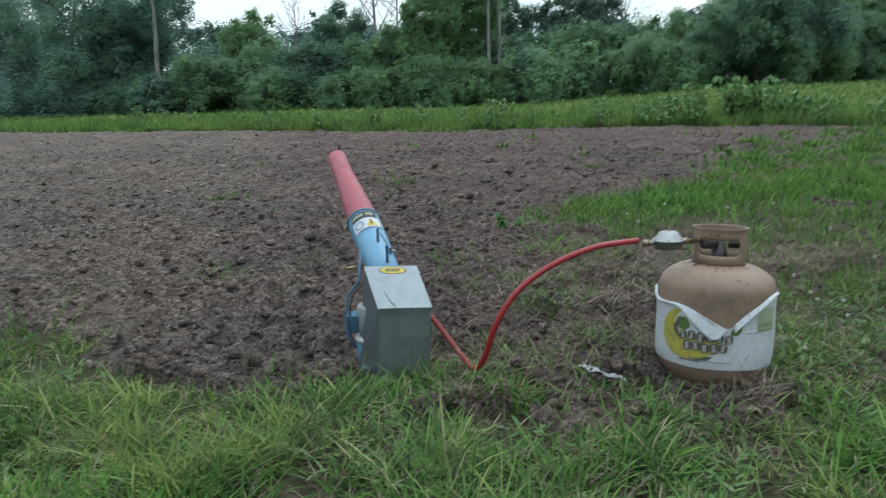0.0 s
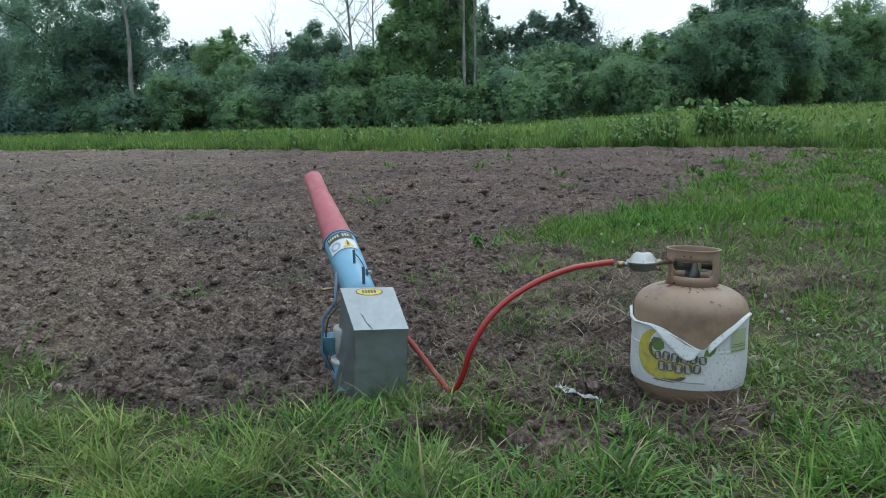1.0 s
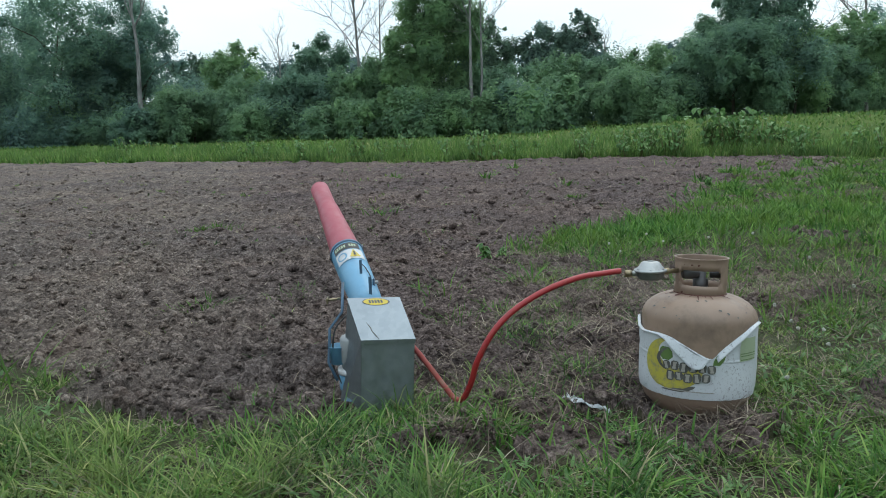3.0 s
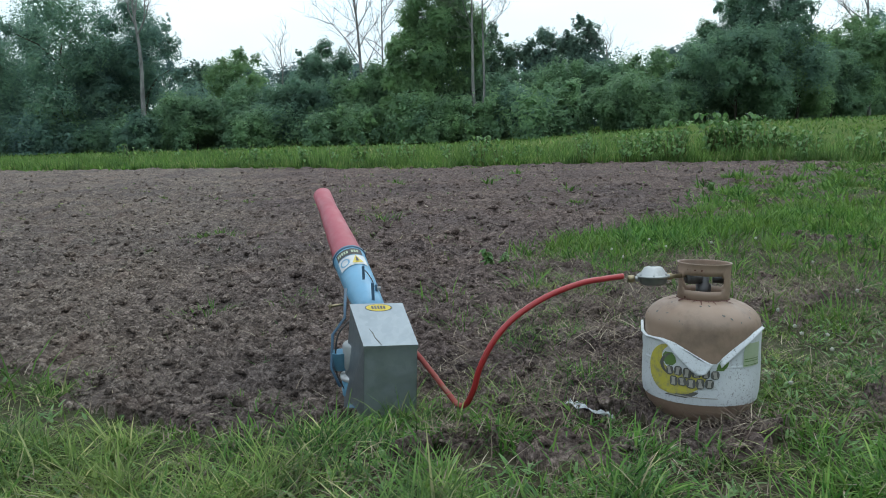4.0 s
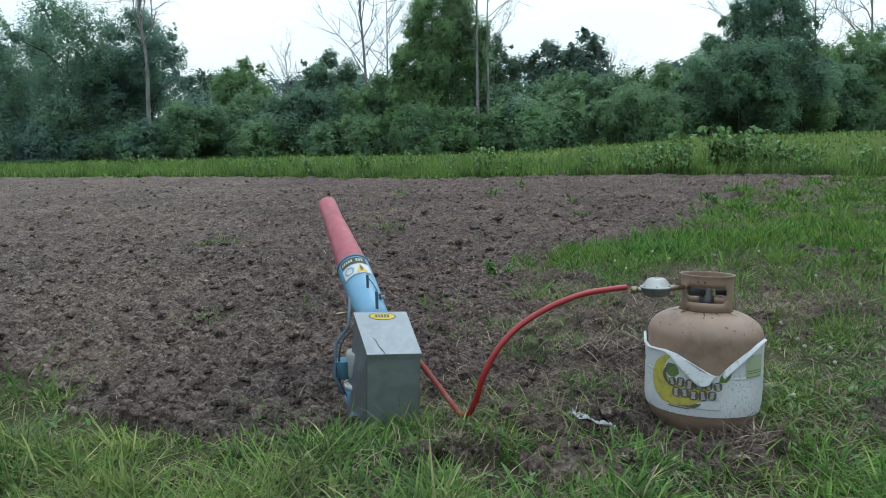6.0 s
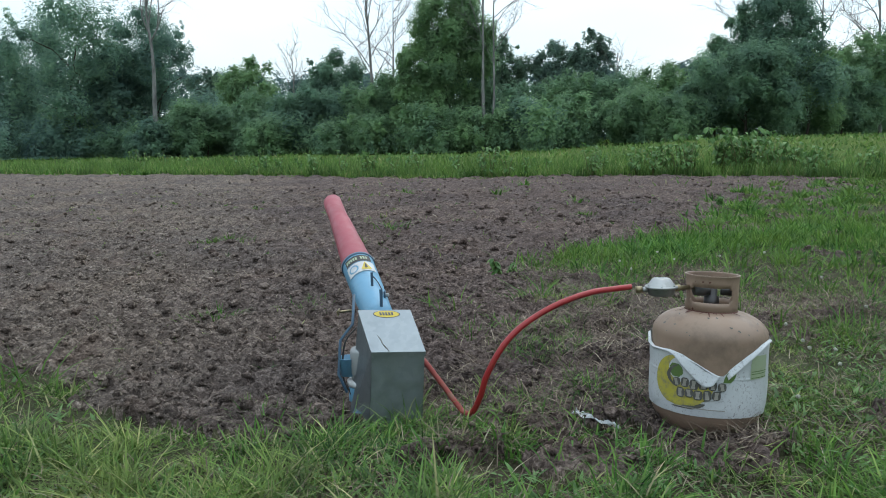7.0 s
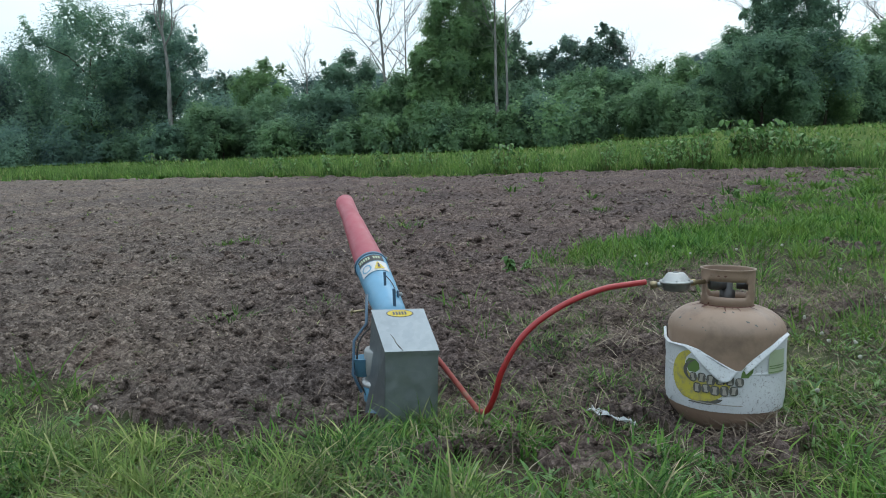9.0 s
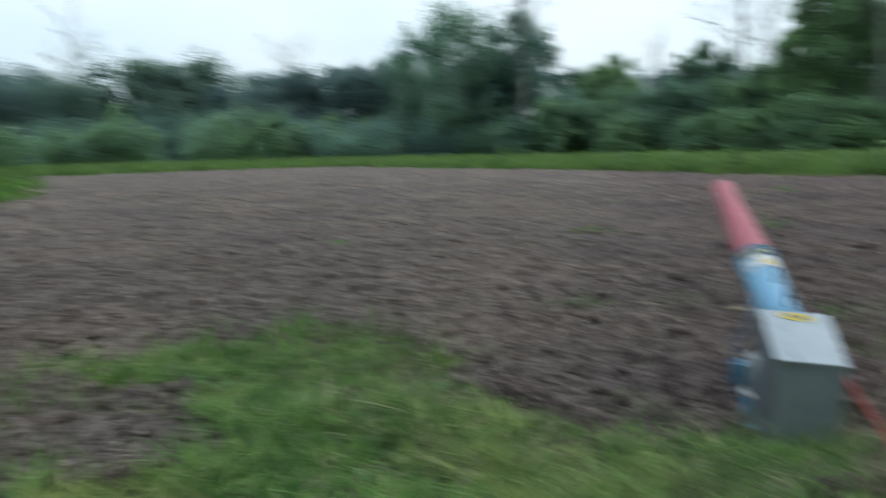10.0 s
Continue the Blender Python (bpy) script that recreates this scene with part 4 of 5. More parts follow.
# ---- paints and metals of the things ----
def paint(name, base, dirt, rough=0.45, metal=0.0, dirt_scale=14.0, amount=(0.55, 0.8), spec=0.5, relief=0.15):
    def build(n, l, b):
        shade = ramp(n, l, texco(n, l, 5, 4), [(0.35, tuple(c * 0.88 for c in base)), (0.65, tuple(min(1, c * 1.08) for c in base))])
        f = ramp(n, l, texco(n, l, dirt_scale, 7, 0.68), [(amount[0], (0, 0, 0)), (amount[1], (1, 1, 1))])
        l.new(blend(n, l, f, shade, dirt), b.inputs["Base Color"])
        l.new(ramp(n, l, texco(n, l, 30, 4), [(0.3, (rough * 0.8,) * 3), (0.7, (min(1, rough * 1.25),) * 3)]), b.inputs["Roughness"])
        bump(n, l, b, texco(n, l, 70, 4), relief, 0.002)
    return material(name, build, rough, metal, spec)


TAN = paint("weathered tan paint", (0.257, 0.179, 0.131), (0.117, 0.082, 0.061), 0.5, dirt_scale=9, amount=(0.5, 0.76))
RUST = paint("rust", (0.094, 0.035, 0.025), (0.055, 0.027, 0.023), 0.8)
RED = paint("faded red paint", (0.30, 0.062, 0.085), (0.21, 0.068, 0.078), 0.52, dirt_scale=6)
BLUE = paint("blue paint", (0.125, 0.289, 0.437), (0.078, 0.172, 0.257), 0.42, dirt_scale=7)
NAVY = paint("dull dark blue paint", (0.055, 0.109, 0.172), (0.07, 0.062, 0.055), 0.5)
HOSE = paint("red rubber", (0.289, 0.02, 0.023), (0.234, 0.07, 0.047), 0.4, dirt_scale=22)
DULLHOSE = paint("dusty red rubber", (0.27, 0.05, 0.043), (0.22, 0.115, 0.08), 0.65, dirt_scale=25, amount=(0.46, 0.66))
ALLOY = paint("cast alloy", (0.328, 0.339, 0.339), (0.172, 0.172, 0.164), 0.48, 0.8, dirt_scale=20)
BRASS = paint("tarnished brass", (0.281, 0.234, 0.148), (0.109, 0.094, 0.07), 0.4, 0.85)
DULL = paint("dull grey metal", (0.101, 0.101, 0.105), (0.055, 0.051, 0.047), 0.5, 0.6)
DARKALLOY = paint("darker cast alloy", (0.195, 0.203, 0.203), (0.109, 0.105, 0.101), 0.5, 0.7)
BLACK = paint("black plastic", (0.023, 0.023, 0.025), (0.055, 0.051, 0.047), 0.5)
GREYP = paint("grey plastic", (0.265, 0.281, 0.289), (0.156, 0.148, 0.133), 0.5)
WHITE = paint("white plastic", (0.515, 0.53, 0.546), (0.234, 0.218, 0.195), 0.45)
CHAR = paint("dark printed ink", (0.086, 0.086, 0.078), (0.187, 0.183, 0.164), 0.5)
INKGREY = paint("grey printed ink", (0.312, 0.296, 0.265), (0.156, 0.14, 0.125), 0.5, dirt_scale=60)
YELLOW = paint("yellow print", (0.421, 0.374, 0.055), (0.203, 0.195, 0.117), 0.5, dirt_scale=60, amount=(0.46, 0.68))
OLIVE = paint("green print", (0.101, 0.172, 0.047), (0.062, 0.078, 0.031), 0.45)
PALEGREEN = paint("pale green print", (0.328, 0.39, 0.257), (0.234, 0.234, 0.172), 0.45)
STICKER = paint("yellow sticker", (0.53, 0.406, 0.039), (0.234, 0.187, 0.047), 0.4)


def galvanised(n, l, b):
    v = n.new("ShaderNodeTexVoronoi")
    v.inputs["Scale"].default_value = 70
    tc = n.new("ShaderNodeTexCoord")
    l.new(tc.outputs["Object"], v.inputs["Vector"])
    span = ramp(n, l, v.outputs["Color"], [(0.2, (0.233, 0.262, 0.286)), (0.8, (0.256, 0.286, 0.308))])
    f = ramp(n, l, texco(n, l, 12, 7, 0.7), [(0.5, (0, 0, 0)), (0.75, (1, 1, 1))])
    l.new(blend(n, l, f, span, (0.226, 0.256, 0.275)), b.inputs["Base Color"])
    l.new(ramp(n, l, texco(n, l, 25, 5), [(0.3, (0.36,) * 3), (0.7, (0.55,) * 3)]), b.inputs["Roughness"])
    bump(n, l, b, texco(n, l, 9, 3), 0.25, 0.004)


ZINC = material("galvanised sheet", galvanised, 0.45, 0.9, 0.5)


def wrap_look(n, l, b):
    c = ramp(n, l, texco(n, l, 4, 4), [(0.3, (0.45, 0.475, 0.50)), (0.7, (0.555, 0.575, 0.595))])
    speck = ramp(n, l, texco(n, l, 150, 5, 0.75), [(0.54, (0, 0, 0)), (0.66, (1, 1, 1))])
    where = ramp(n, l, texco(n, l, 9, 4), [(0.38, (0.12,) * 3), (0.62, (1.0,) * 3)])
    f = blend(n, l, 1.0, speck, where, "MULTIPLY")
    l.new(blend(n, l, f, c, (0.15, 0.14, 0.14)), b.inputs["Base Color"])
    bump(n, l, b, texco(n, l, 12, 4), 0.2, 0.004)


WRAP = material("soiled white wrap", wrap_look, 0.42, 0.0, 0.45)


# ---- the gas bird scarer ----
def bird_scarer():
    A, T = Vector((-0.2340, 2.2100, 0.2360)), Vector((-0.4640, 2.8500, 0.5320))      # the barrel's line: inside the housing, and at the muzzle
    ax = (T - A).normalized()
    L = (T - A).length
    root = empty("gas_bird_scarer", pose(-0.16, 2.03, 0.0), "blue and red gas bird scarer with galvanised housing on the soil", "bird scarer")
    inv = root.matrix_basis.inverted()
    q = ax.to_track_quat("Z", "X").to_matrix().to_4x4()
    M = inv @ Matrix.Translation(A) @ q
    J = 0.396 * L
    rj, rt = 0.0500, 0.0330
    # red muzzle tube: cone, then a straight pipe, open at the end
    cone = [(rj - 0.002, J - 0.03), (rj, J), (rj * 0.98, J + 0.02), (rt * 1.08, J + (L - J) * 0.66), (rt, J + (L - J) * 0.72), (rt, L), (rt - 0.003, L), (rt - 0.003, J + (L - J) * 0.72), (rj - 0.006, J), (rj - 0.006, J - 0.03)]
    part("muzzle_tube", turned(cone, 40, None, M), RED, root, "faded red steel muzzle tube", True)
    # blue barrel
    blue = [(0.0, -0.02), (rj * 0.86, -0.02), (rj * 0.9, 0.02), (rj * 1.0, J * 0.55), (rj * 1.04, J - 0.004), (rj * 1.06, J), (rj * 1.06, J + 0.006), (rj * 1.0, J + 0.006)]
    part("barrel", turned(blue, 40, None, M), BLUE, root, "blue painted steel barrel", True)
    part("clamp_ring", turned([(rj * 1.05, J - 0.006), (rj * 1.10, J - 0.005), (rj * 1.10, J + 0.004), (rj * 1.05, J + 0.005)], 40, None, M), NAVY, root, "", True)
    for a in (72, 190):
        b = Matrix.Rotation(radians(a), 4, "Z") @ Matrix.Translation((rj * 1.06, 0, J + 0.014)) @ Matrix.Rotation(radians(90), 4, "Y")
        part("bolt", turned([(0, -0.002), (0.005, -0.002), (0.005, 0.005), (0, 0.006)], 6, None, M @ b), GREYP, root)
    # printed bands on the barrel's upper side

    def band(name, z0, z1, a0, a1, mat, parent, out=1.045, label=""):
        bm = bmesh.new()
        n = 14
        rows = []
        for z in (z0, z1):
            rows.append([bm.verts.new(M @ Vector((rj * out * math.cos(a), rj * out * math.sin(a), z))) for a in np.radians(np.linspace(a0, a1, n))])
        for k in range(n - 1):
            bm.faces.new((rows[0][k], rows[0][k + 1], rows[1][k + 1], rows[1][k]))
        return part(name, bm, mat, parent, label, True)
    up = -20.0
    name_band = band("name_label", J - 0.047, J - 0.012, up - 44, up + 55, BLACK, root, 1.055, "black label with a line of pale print")
    for k in range(9):
        if k != 5:
            band("print_bar", J - 0.036, J - 0.022, up - 38 + 9 * k, up - 38 + 9 * k + 6, PALEGREEN, name_band, 1.068)
    warn = band("warning_label", J - 0.104, J - 0.051, up - 46, up + 60, WHITE, root, 1.055, "white warning label with blue disc and yellow triangle")
    # blue ring and warning triangle

    def on_barrel(u, z, out):
        a = radians(up + u)
        return M @ Vector((rj * out * math.cos(a), rj * out * math.sin(a), z))
    bm = bmesh.new()
    o = [bm.verts.new(on_barrel(-20 + 19 * math.cos(t), J - 0.078 + 0.019 * math.sin(t), 1.07)) for t in np.linspace(0, 2 * math.pi, 21)[:-1]]
    i = [bm.verts.new(on_barrel(-20 + 13 * math.cos(t), J - 0.078 + 0.013 * math.sin(t), 1.07)) for t in np.linspace(0, 2 * math.pi, 21)[:-1]]
    for k in range(20):
        bm.faces.new((o[k], o[(k + 1) % 20], i[(k + 1) % 20], i[k]))
    part("ring_mark", bm, BLUE, warn)
    bm = bmesh.new()
    bm.faces.new([bm.verts.new(on_barrel(u, J - 0.078 + z, 1.125)) for u, z in ((5, -0.019), (42, -0.019), (23, 0.02))])
    part("triangle_mark", bm, STICKER, warn)
    bm = bmesh.new()
    bm.faces.new([bm.verts.new(on_barrel(u, J - 0.078 + z, 1.14)) for u, z in ((19, -0.014), (28, -0.014), (25, 0.008), (21, 0.008))])
    part("flash_mark", bm, BLACK, warn)
    # uprights and brackets on the barrel
    for p, h, r in (((-0.2600, 2.2700, 0.3470), 0.042, 0.004), ((-0.2270, 2.2000, 0.2990), 0.062, 0.0045)):
        p = inv @ Vector(p)
        part("post", box_bm(r * 2, r * 1.2, h, 0.001, (p.x, p.y, p.z)), NAVY, root)
    p = inv @ Vector((-0.2220, 2.2600, 0.2960))
    lug = part("lug", box_bm(0.006, 0.02, 0.034, 0.002, tuple(p)), NAVY, root)
    part("lug_bolt", turned([(0, -0.008), (0.006, -0.008), (0.006, 0.006), (0, 0.008)], 6, None, Matrix.Translation(p + Vector((0.006, 0, 0.004))) @ Matrix.Rotation(radians(90), 4, "Y")), GREYP, lug)
    part("wire", tube(curve_points([inv @ Vector(v) for v in [(-0.2640, 2.3200, 0.3480), (-0.2480, 2.3100, 0.3320), (-0.2320, 2.2800, 0.3100), (-0.2250, 2.2400, 0.2800), (-0.2190, 2.2000, 0.2590)]], 6), 0.0016, 6), BLACK, root, "", True)
    # bent strut at the far side, down to the foot
    pts = [inv @ Vector(v) for v in [(-0.3050, 2.1900, 0.3170), (-0.3060, 2.1500, 0.2400), (-0.3390, 2.1200, 0.1990), (-0.3440, 2.1000, 0.1060), (-0.3190, 2.0800, 0.0590)]]
    part("strut", tube(pts, 0.0042, 8), NAVY, root, "dull dark blue bent steel strut", True)
    pts2 = [v + Vector((0.011, 0.012, -0.012)) for v in pts]
    part("cable", tube(curve_points(pts2[1:], 6), 0.0026, 8), BLACK, root, "", True)
    # valve stem with a small wing nut
    p = inv @ Vector((-0.3590, 2.2000, 0.2630))
    stem = part("valve_stem", tube([p, p + Vector((0.04, 0.02, 0.0))], 0.004, 8), BRASS, root, "", True)
    part("wing_nut", box_bm(0.004, 0.03, 0.018, 0.0015, p + Vector((0.006, 0, 0))), BRASS, stem)
    # chamber below the barrel: stacked rings of grey, white and blue
    c = inv @ Vector((-0.2670, 2.1200, 0.0200))
    cm = Matrix.Translation(c)
    part("chamber", turned([(0, 0.0), (0.047, 0.0), (0.052, 0.006), (0.052, 0.052), (0.047, 0.058), (0, 0.058)], 36, None, cm), BLUE, root, "blue lower chamber", True)
    part("chamber_collar", turned([(0.048, 0.052), (0.0555, 0.053), (0.0555, 0.064), (0.050, 0.067), (0.042, 0.067)], 36, None, cm), WHITE, root, "", True)
    part("diaphragm_cover", turned([(0, 0.058), (0.042, 0.060), (0.042, 0.082), (0.045, 0.086), (0.045, 0.150), (0.041, 0.156), (0, 0.158)], 36, None, cm), GREYP, root, "", True)
    part("air_cup", turned([(0, 0.0), (0.022, 0.0), (0.026, 0.05), (0.028, 0.052), (0.0245, 0.052), (0.02, 0.008), (0, 0.008)], 28, None, Matrix.Translation(c + Vector((-0.052, 0.0, 0.078)))), BLUE, root, "open blue plastic air cup", True)
    part("base_plate", box_bm(0.15, 0.2, 0.006, 0.002, c + Vector((0.045, 0.0, -0.003))), NAVY, root)
    # sheet-metal housing, bent from one sheet, open below, splayed a little by use
    FL, FR, BL, BR = [inv @ Vector(v) for v in ((-0.235, 1.985, 0.201), (-0.093, 1.987, 0.201), (-0.284, 2.12, 0.283), (-0.138, 2.115, 0.283))]
    fl, fr, bl, br = [inv @ Vector(v) for v in ((-0.247, 1.972, -0.03), (-0.105, 1.977, -0.03), (-0.318, 2.09, -0.03), (-0.150, 2.10, -0.03))]
    mid = (FL + FR + BL + BR) / 4 - Vector((0, 0, 0.1))
    bm = bmesh.new()

    def ring(k):
        return [bm.verts.new(mid + (v - mid) * k) for v in (fl, fr, br, bl, FL, FR, BR, BL)]
    o, i = ring(1.0), ring(0.985)
    for r in (o, i):
        for fc in ((0, 1, 5, 4), (1, 2, 6, 5), (2, 3, 7, 6), (3, 0, 4, 7), (4, 5, 6, 7)):
            bm.faces.new([r[k] for k in fc])
    for a, b in ((0, 1), (1, 2), (2, 3), (3, 0)):
        bm.faces.new((o[a], o[b], i[b], i[a]))
    es = [e for e in bm.edges if all(v in o for v in e.verts)]
    bmesh.ops.bevel(bm, geom=es, offset=0.0018, segments=2, affect="EDGES")
    house = part("housing", bm, ZINC, root, "dented galvanised sheet-metal housing")
    # lid turned over the front edge, a little proud
    ux, uy = (FR - FL).normalized(), (BL - FL)
    nz = ux.cross(uy).normalized()
    slope = uy.length
    ly = nz.cross(ux).normalized()
    bm = bmesh.new()
    lidv = []
    for lift in (0.0006, 0.0022):
        lidv.append([bm.verts.new(v + nz * lift + ux * dx + uy.normalized() * dy) for v, dx, dy in ((FL, -0.0016, -0.003), (FR, 0.0016, -0.003), (BR, 0.0016, 0.003), (BL, -0.0016, 0.003))])
    bm.faces.new(lidv[0][::-1])
    bm.faces.new(lidv[1])
    for k in range(4):
        bm.faces.new((lidv[0][k], lidv[0][(k + 1) % 4], lidv[1][(k + 1) % 4], lidv[1][k]))
    lid = part("lid", bm, ZINC, house, "sloping galvanised lid with a scratch")
    bm = bmesh.new()
    lip = [bm.verts.new(v + Vector((0, -0.0034 + t, z)) + ux * dx) for v, dx, t, z in ((FL, -0.0016, 0, 0.0014), (FR, 0.0016, 0, 0.0014), (FR, 0.0016, 0, -0.009), (FL, -0.0016, 0, -0.009),
                                                                                  (FL, -0.0016, 0.0016, 0.0014), (FR, 0.0016, 0.0016, 0.0014), (FR, 0.0016, 0.0016, -0.009), (FL, -0.0016, 0.0016, -0.009))]
    for fc in ((0, 1, 2, 3), (7, 6, 5, 4), (0, 4, 5, 1), (1, 5, 6, 2), (2, 6, 7, 3), (3, 7, 4, 0)):
        bm.faces.new([lip[k] for k in fc])
    part("lid_lip", bm, ZINC, lid)

    def on_lid(u, v, up=0.0):
        """A place on the lid: u across, v up the slope, both 0 to 1."""
        return FL.lerp(FR, u).lerp(BL.lerp(BR, u), v) + nz * (0.0028 + up)
    for rr, mat, nm, zz in ((1.0, CHAR, "sticker_rim", 0.0), (0.9, STICKER, "sticker", 0.0006)):
        bm = bmesh.new()
        bm.faces.new([bm.verts.new(on_lid(0.52 + 0.265 * rr * math.cos(k), 0.905 + 0.092 * rr * math.sin(k), zz)) for k in np.linspace(0, 2 * math.pi, 41)[:-1]])
        part(nm, bm, mat, lid, "oval yellow sticker with dark print" if nm == "sticker" else "")
    for k in range(5):
        bm = bmesh.new()
        u = 0.385 + 0.056 * k
        bm.faces.new([bm.verts.new(on_lid(u + du, 0.905 + dv, 0.0012)) for du, dv in ((0, -0.035), (0.04, -0.035), (0.04, 0.04), (0, 0.04))])
        part("print_bar", bm, CHAR, lid)
    pts = [on_lid(u, v, -0.0004) for u, v in ((0.20, 0.40), (0.25, 0.27), (0.255, 0.19), (0.32, 0.04), (0.33, 0.0))]
    part("scratch", tube(curve_points(pts, 3), [0.0005, 0.0012, 0.0018, 0.0024, 0.0016, 0.0025, 0.0014, 0.002, 0.0023, 0.001, 0.0017, 0.001, 0.0004], 5), CHAR, lid)
    side = (bl - fl).cross(FL - fl).normalized()
    if side.x > 0:
        side = -side
    for u, v in ((0.3, 0.84), (0.62, 0.5), (0.3, 0.3)):
        c0 = fl.lerp(bl, u).lerp(FL.lerp(BL, u), v)
        part("rivet", turned([(0, -0.002), (0.0032, -0.001), (0.003, 0.0012), (0, 0.0022)], 10, None, Matrix.Translation(c0) @ side.to_track_quat("Z", "Y").to_matrix().to_4x4()), GREYP, house)
    return root


bird_scarer()


# ---- the gas cylinder ----
TANK = Matrix.Translation((0.6680, 2.0300, -0.0120)) @ Matrix.Rotation(radians(-3.5), 4, "X") @ Matrix.Rotation(radians(2.5), 4, "Y")


def gas_cylinder():
    root = empty("gas_cylinder", TANK, "tan gas cylinder with a torn white wrap standing in the soil", "gas cylinder")
    R = 0.1500
    prof = [(0.0, -0.028)]
    for k in range(1, 11):
        a = k / 10 * math.pi / 2
        prof.append((R * math.sin(a) ** 0.55, 0.080 - 0.108 * math.cos(a)))
    prof += [(R, 0.13), (R, 0.20), (R, 0.238)]
    for k in range(1, 13):
        a = k / 12 * math.pi / 2
        prof.append((R * math.cos(a) ** 0.72, 0.238 + 0.070 * math.sin(a)))
    body = part("body", turned(prof, 72), TAN, root, "dusty tan painted steel body", True)
    part("foot_ring", turned([(0.078, -0.075), (0.0815, -0.075), (0.0815, 0.0), (0.078, 0.0)], 48), TAN, root, "", True)
    # collar with hand holes: a ring of plate cut in panels
    bm = bmesh.new()
    n, z0, z1 = 72, 0.296, 0.400
    rc = 0.0675
    face = -108.8    # towards the viewer
    holes = [(face, 50, 0.331, 0.366), (face + 180, 50, 0.331, 0.366), (face - 92, 22, 0.331, 0.37)]
    zs = [z0, 0.318, 0.3285, 0.334, 0.340, 0.350, 0.358, 0.364, 0.369, 0.382, 0.3965, z1]

    def open_at(a, z):
        for c, hw, lo, hi in holes:
            d = abs((a - c + 180) % 360 - 180)
            k = min(d / hw, 1.0)
            sh = 0.006 if k > 0.88 else 0.0
            if d < hw and lo - 0.003 + sh < z < hi + 0.003 - sh:
                return True
        return False
    grid = {}
    for r in (0, 1):
        for i in range(n):
            a = radians(i * 360 / n)
            for j, z in enumerate(zs):
                f = (z - z0) / (z1 - z0)
                rr = rc + 0.0015 * f + (0.0028 if r and j == len(zs) - 1 else 0) - (0.0024 if not r else 0)
                grid[r, i, j] = bm.verts.new((rr * math.cos(a), rr * math.sin(a), z))
    solid = {(i, j): not open_at((i + 0.5) * 360 / n, (zs[j] + zs[j + 1]) / 2) for i in range(n) for j in range(len(zs) - 1)}
    for (i, j), s in solid.items():
        if not s:
            continue
        k = (i + 1) % n
        bm.faces.new((grid[1, i, j], grid[1, k, j], grid[1, k, j + 1], grid[1, i, j + 1]))
        bm.faces.new((grid[0, i, j], grid[0, i, j + 1], grid[0, k, j + 1], grid[0, k, j]))
        if not solid.get(((i + 1) % n, j), True):
            bm.faces.new((grid[1, k, j], grid[0, k, j], grid[0, k, j + 1], grid[1, k, j + 1]))
        if not solid.get(((i - 1) % n, j), True):
            bm.faces.new((grid[1, i, j], grid[1, i, j + 1], grid[0, i, j + 1], grid[0, i, j]))
        for jj, e in ((j + 1, j + 1), (j - 1, j)):
            if not solid.get((i, jj), False):
                bm.faces.new((grid[1, i, e], grid[1, k, e], grid[0, k, e], grid[0, i, e]))
    part("collar", bm, TAN, root, "tan steel collar with hand holes, paint scuffed", True)
    part("weld_bead", turned([(0.068, 0.298), (0.0705, 0.3005), (0.0705, 0.303), (0.068, 0.3055)], 48), RUST, root, "rusty weld bead at the foot of the collar", True)
    # valve inside the collar
    valve = part("valve", turned([(0, 0.305), (0.020, 0.305), (0.020, 0.340), (0.014, 0.343), (0.014, 0.362), (0.010, 0.366), (0, 0.367)], 20), DULL, root, "dull grey brass valve", True)
    part("hand_wheel", tube([(0.02, -0.012, 0.356), (0.052, -0.018, 0.356)], [0.0105, 0.0125], 12), BLACK, valve, "", True)
    part("outlet_nut", tube([(-0.052, -0.014, 0.358), (-0.030, -0.012, 0.358), (-0.012, -0.006, 0.357)], [0.015, 0.017, 0.013], 12), DULL, valve, "", True)
    # torn paper wrap: top edge runs down from both sides to a tear
    rw = R + 0.0022

    def top_edge(a):
        """Height of the wrap's edge by the angle from the front."""
        pts = ((-180, 0.238), (-92, 0.236), (-84, 0.226), (-75, 0.210), (-62, 0.204), (-40, 0.209), (-24.5, 0.203), (-11, 0.186), (2, 0.1665), (10, 0.157), (16, 0.157), (20, 0.172), (28, 0.190), (40, 0.212), (57, 0.236), (75, 0.243), (92, 0.24), (180, 0.238))
        return float(np.interp(a, [p[0] for p in pts], [p[1] for p in pts]))
    bm = bmesh.new()
    m = 120
    lo, cols = 0.046, []
    r2 = np.random.default_rng(4)
    for i in range(m):
        a = -180 + 360 * i / m
        t = radians(face + a)
        h = top_edge(a)
        b = lo + 0.0008 * math.sin(a * 0.05) + 0.0004 * r2.normal()
        col = []
        for j in range(9):
            f = j / 8
            z = b + (h - b) * f
            q = rw + 0.0009 * math.sin(a * 0.11 + z * 40) + (0.003 if abs(a + 88) < 6 and f > 0.7 else 0)
            if z < 0.080:
                q = min(q, R * math.sin(math.acos(max(-1, min(1, (0.080 - z) / 0.108)))) ** 0.55 + 0.0024)
            col.append(bm.verts.new((q * math.cos(t), q * math.sin(t), z)))
        cols.append(col)
    for i in range(m):
        p, q = cols[i], cols[(i + 1) % m]
        for j in range(8):
            bm.faces.new((p[j], q[j], q[j + 1], p[j + 1]))
    wrap = part("wrap", bm, WRAP, root, "torn soiled white paper wrap with yellow print", True)

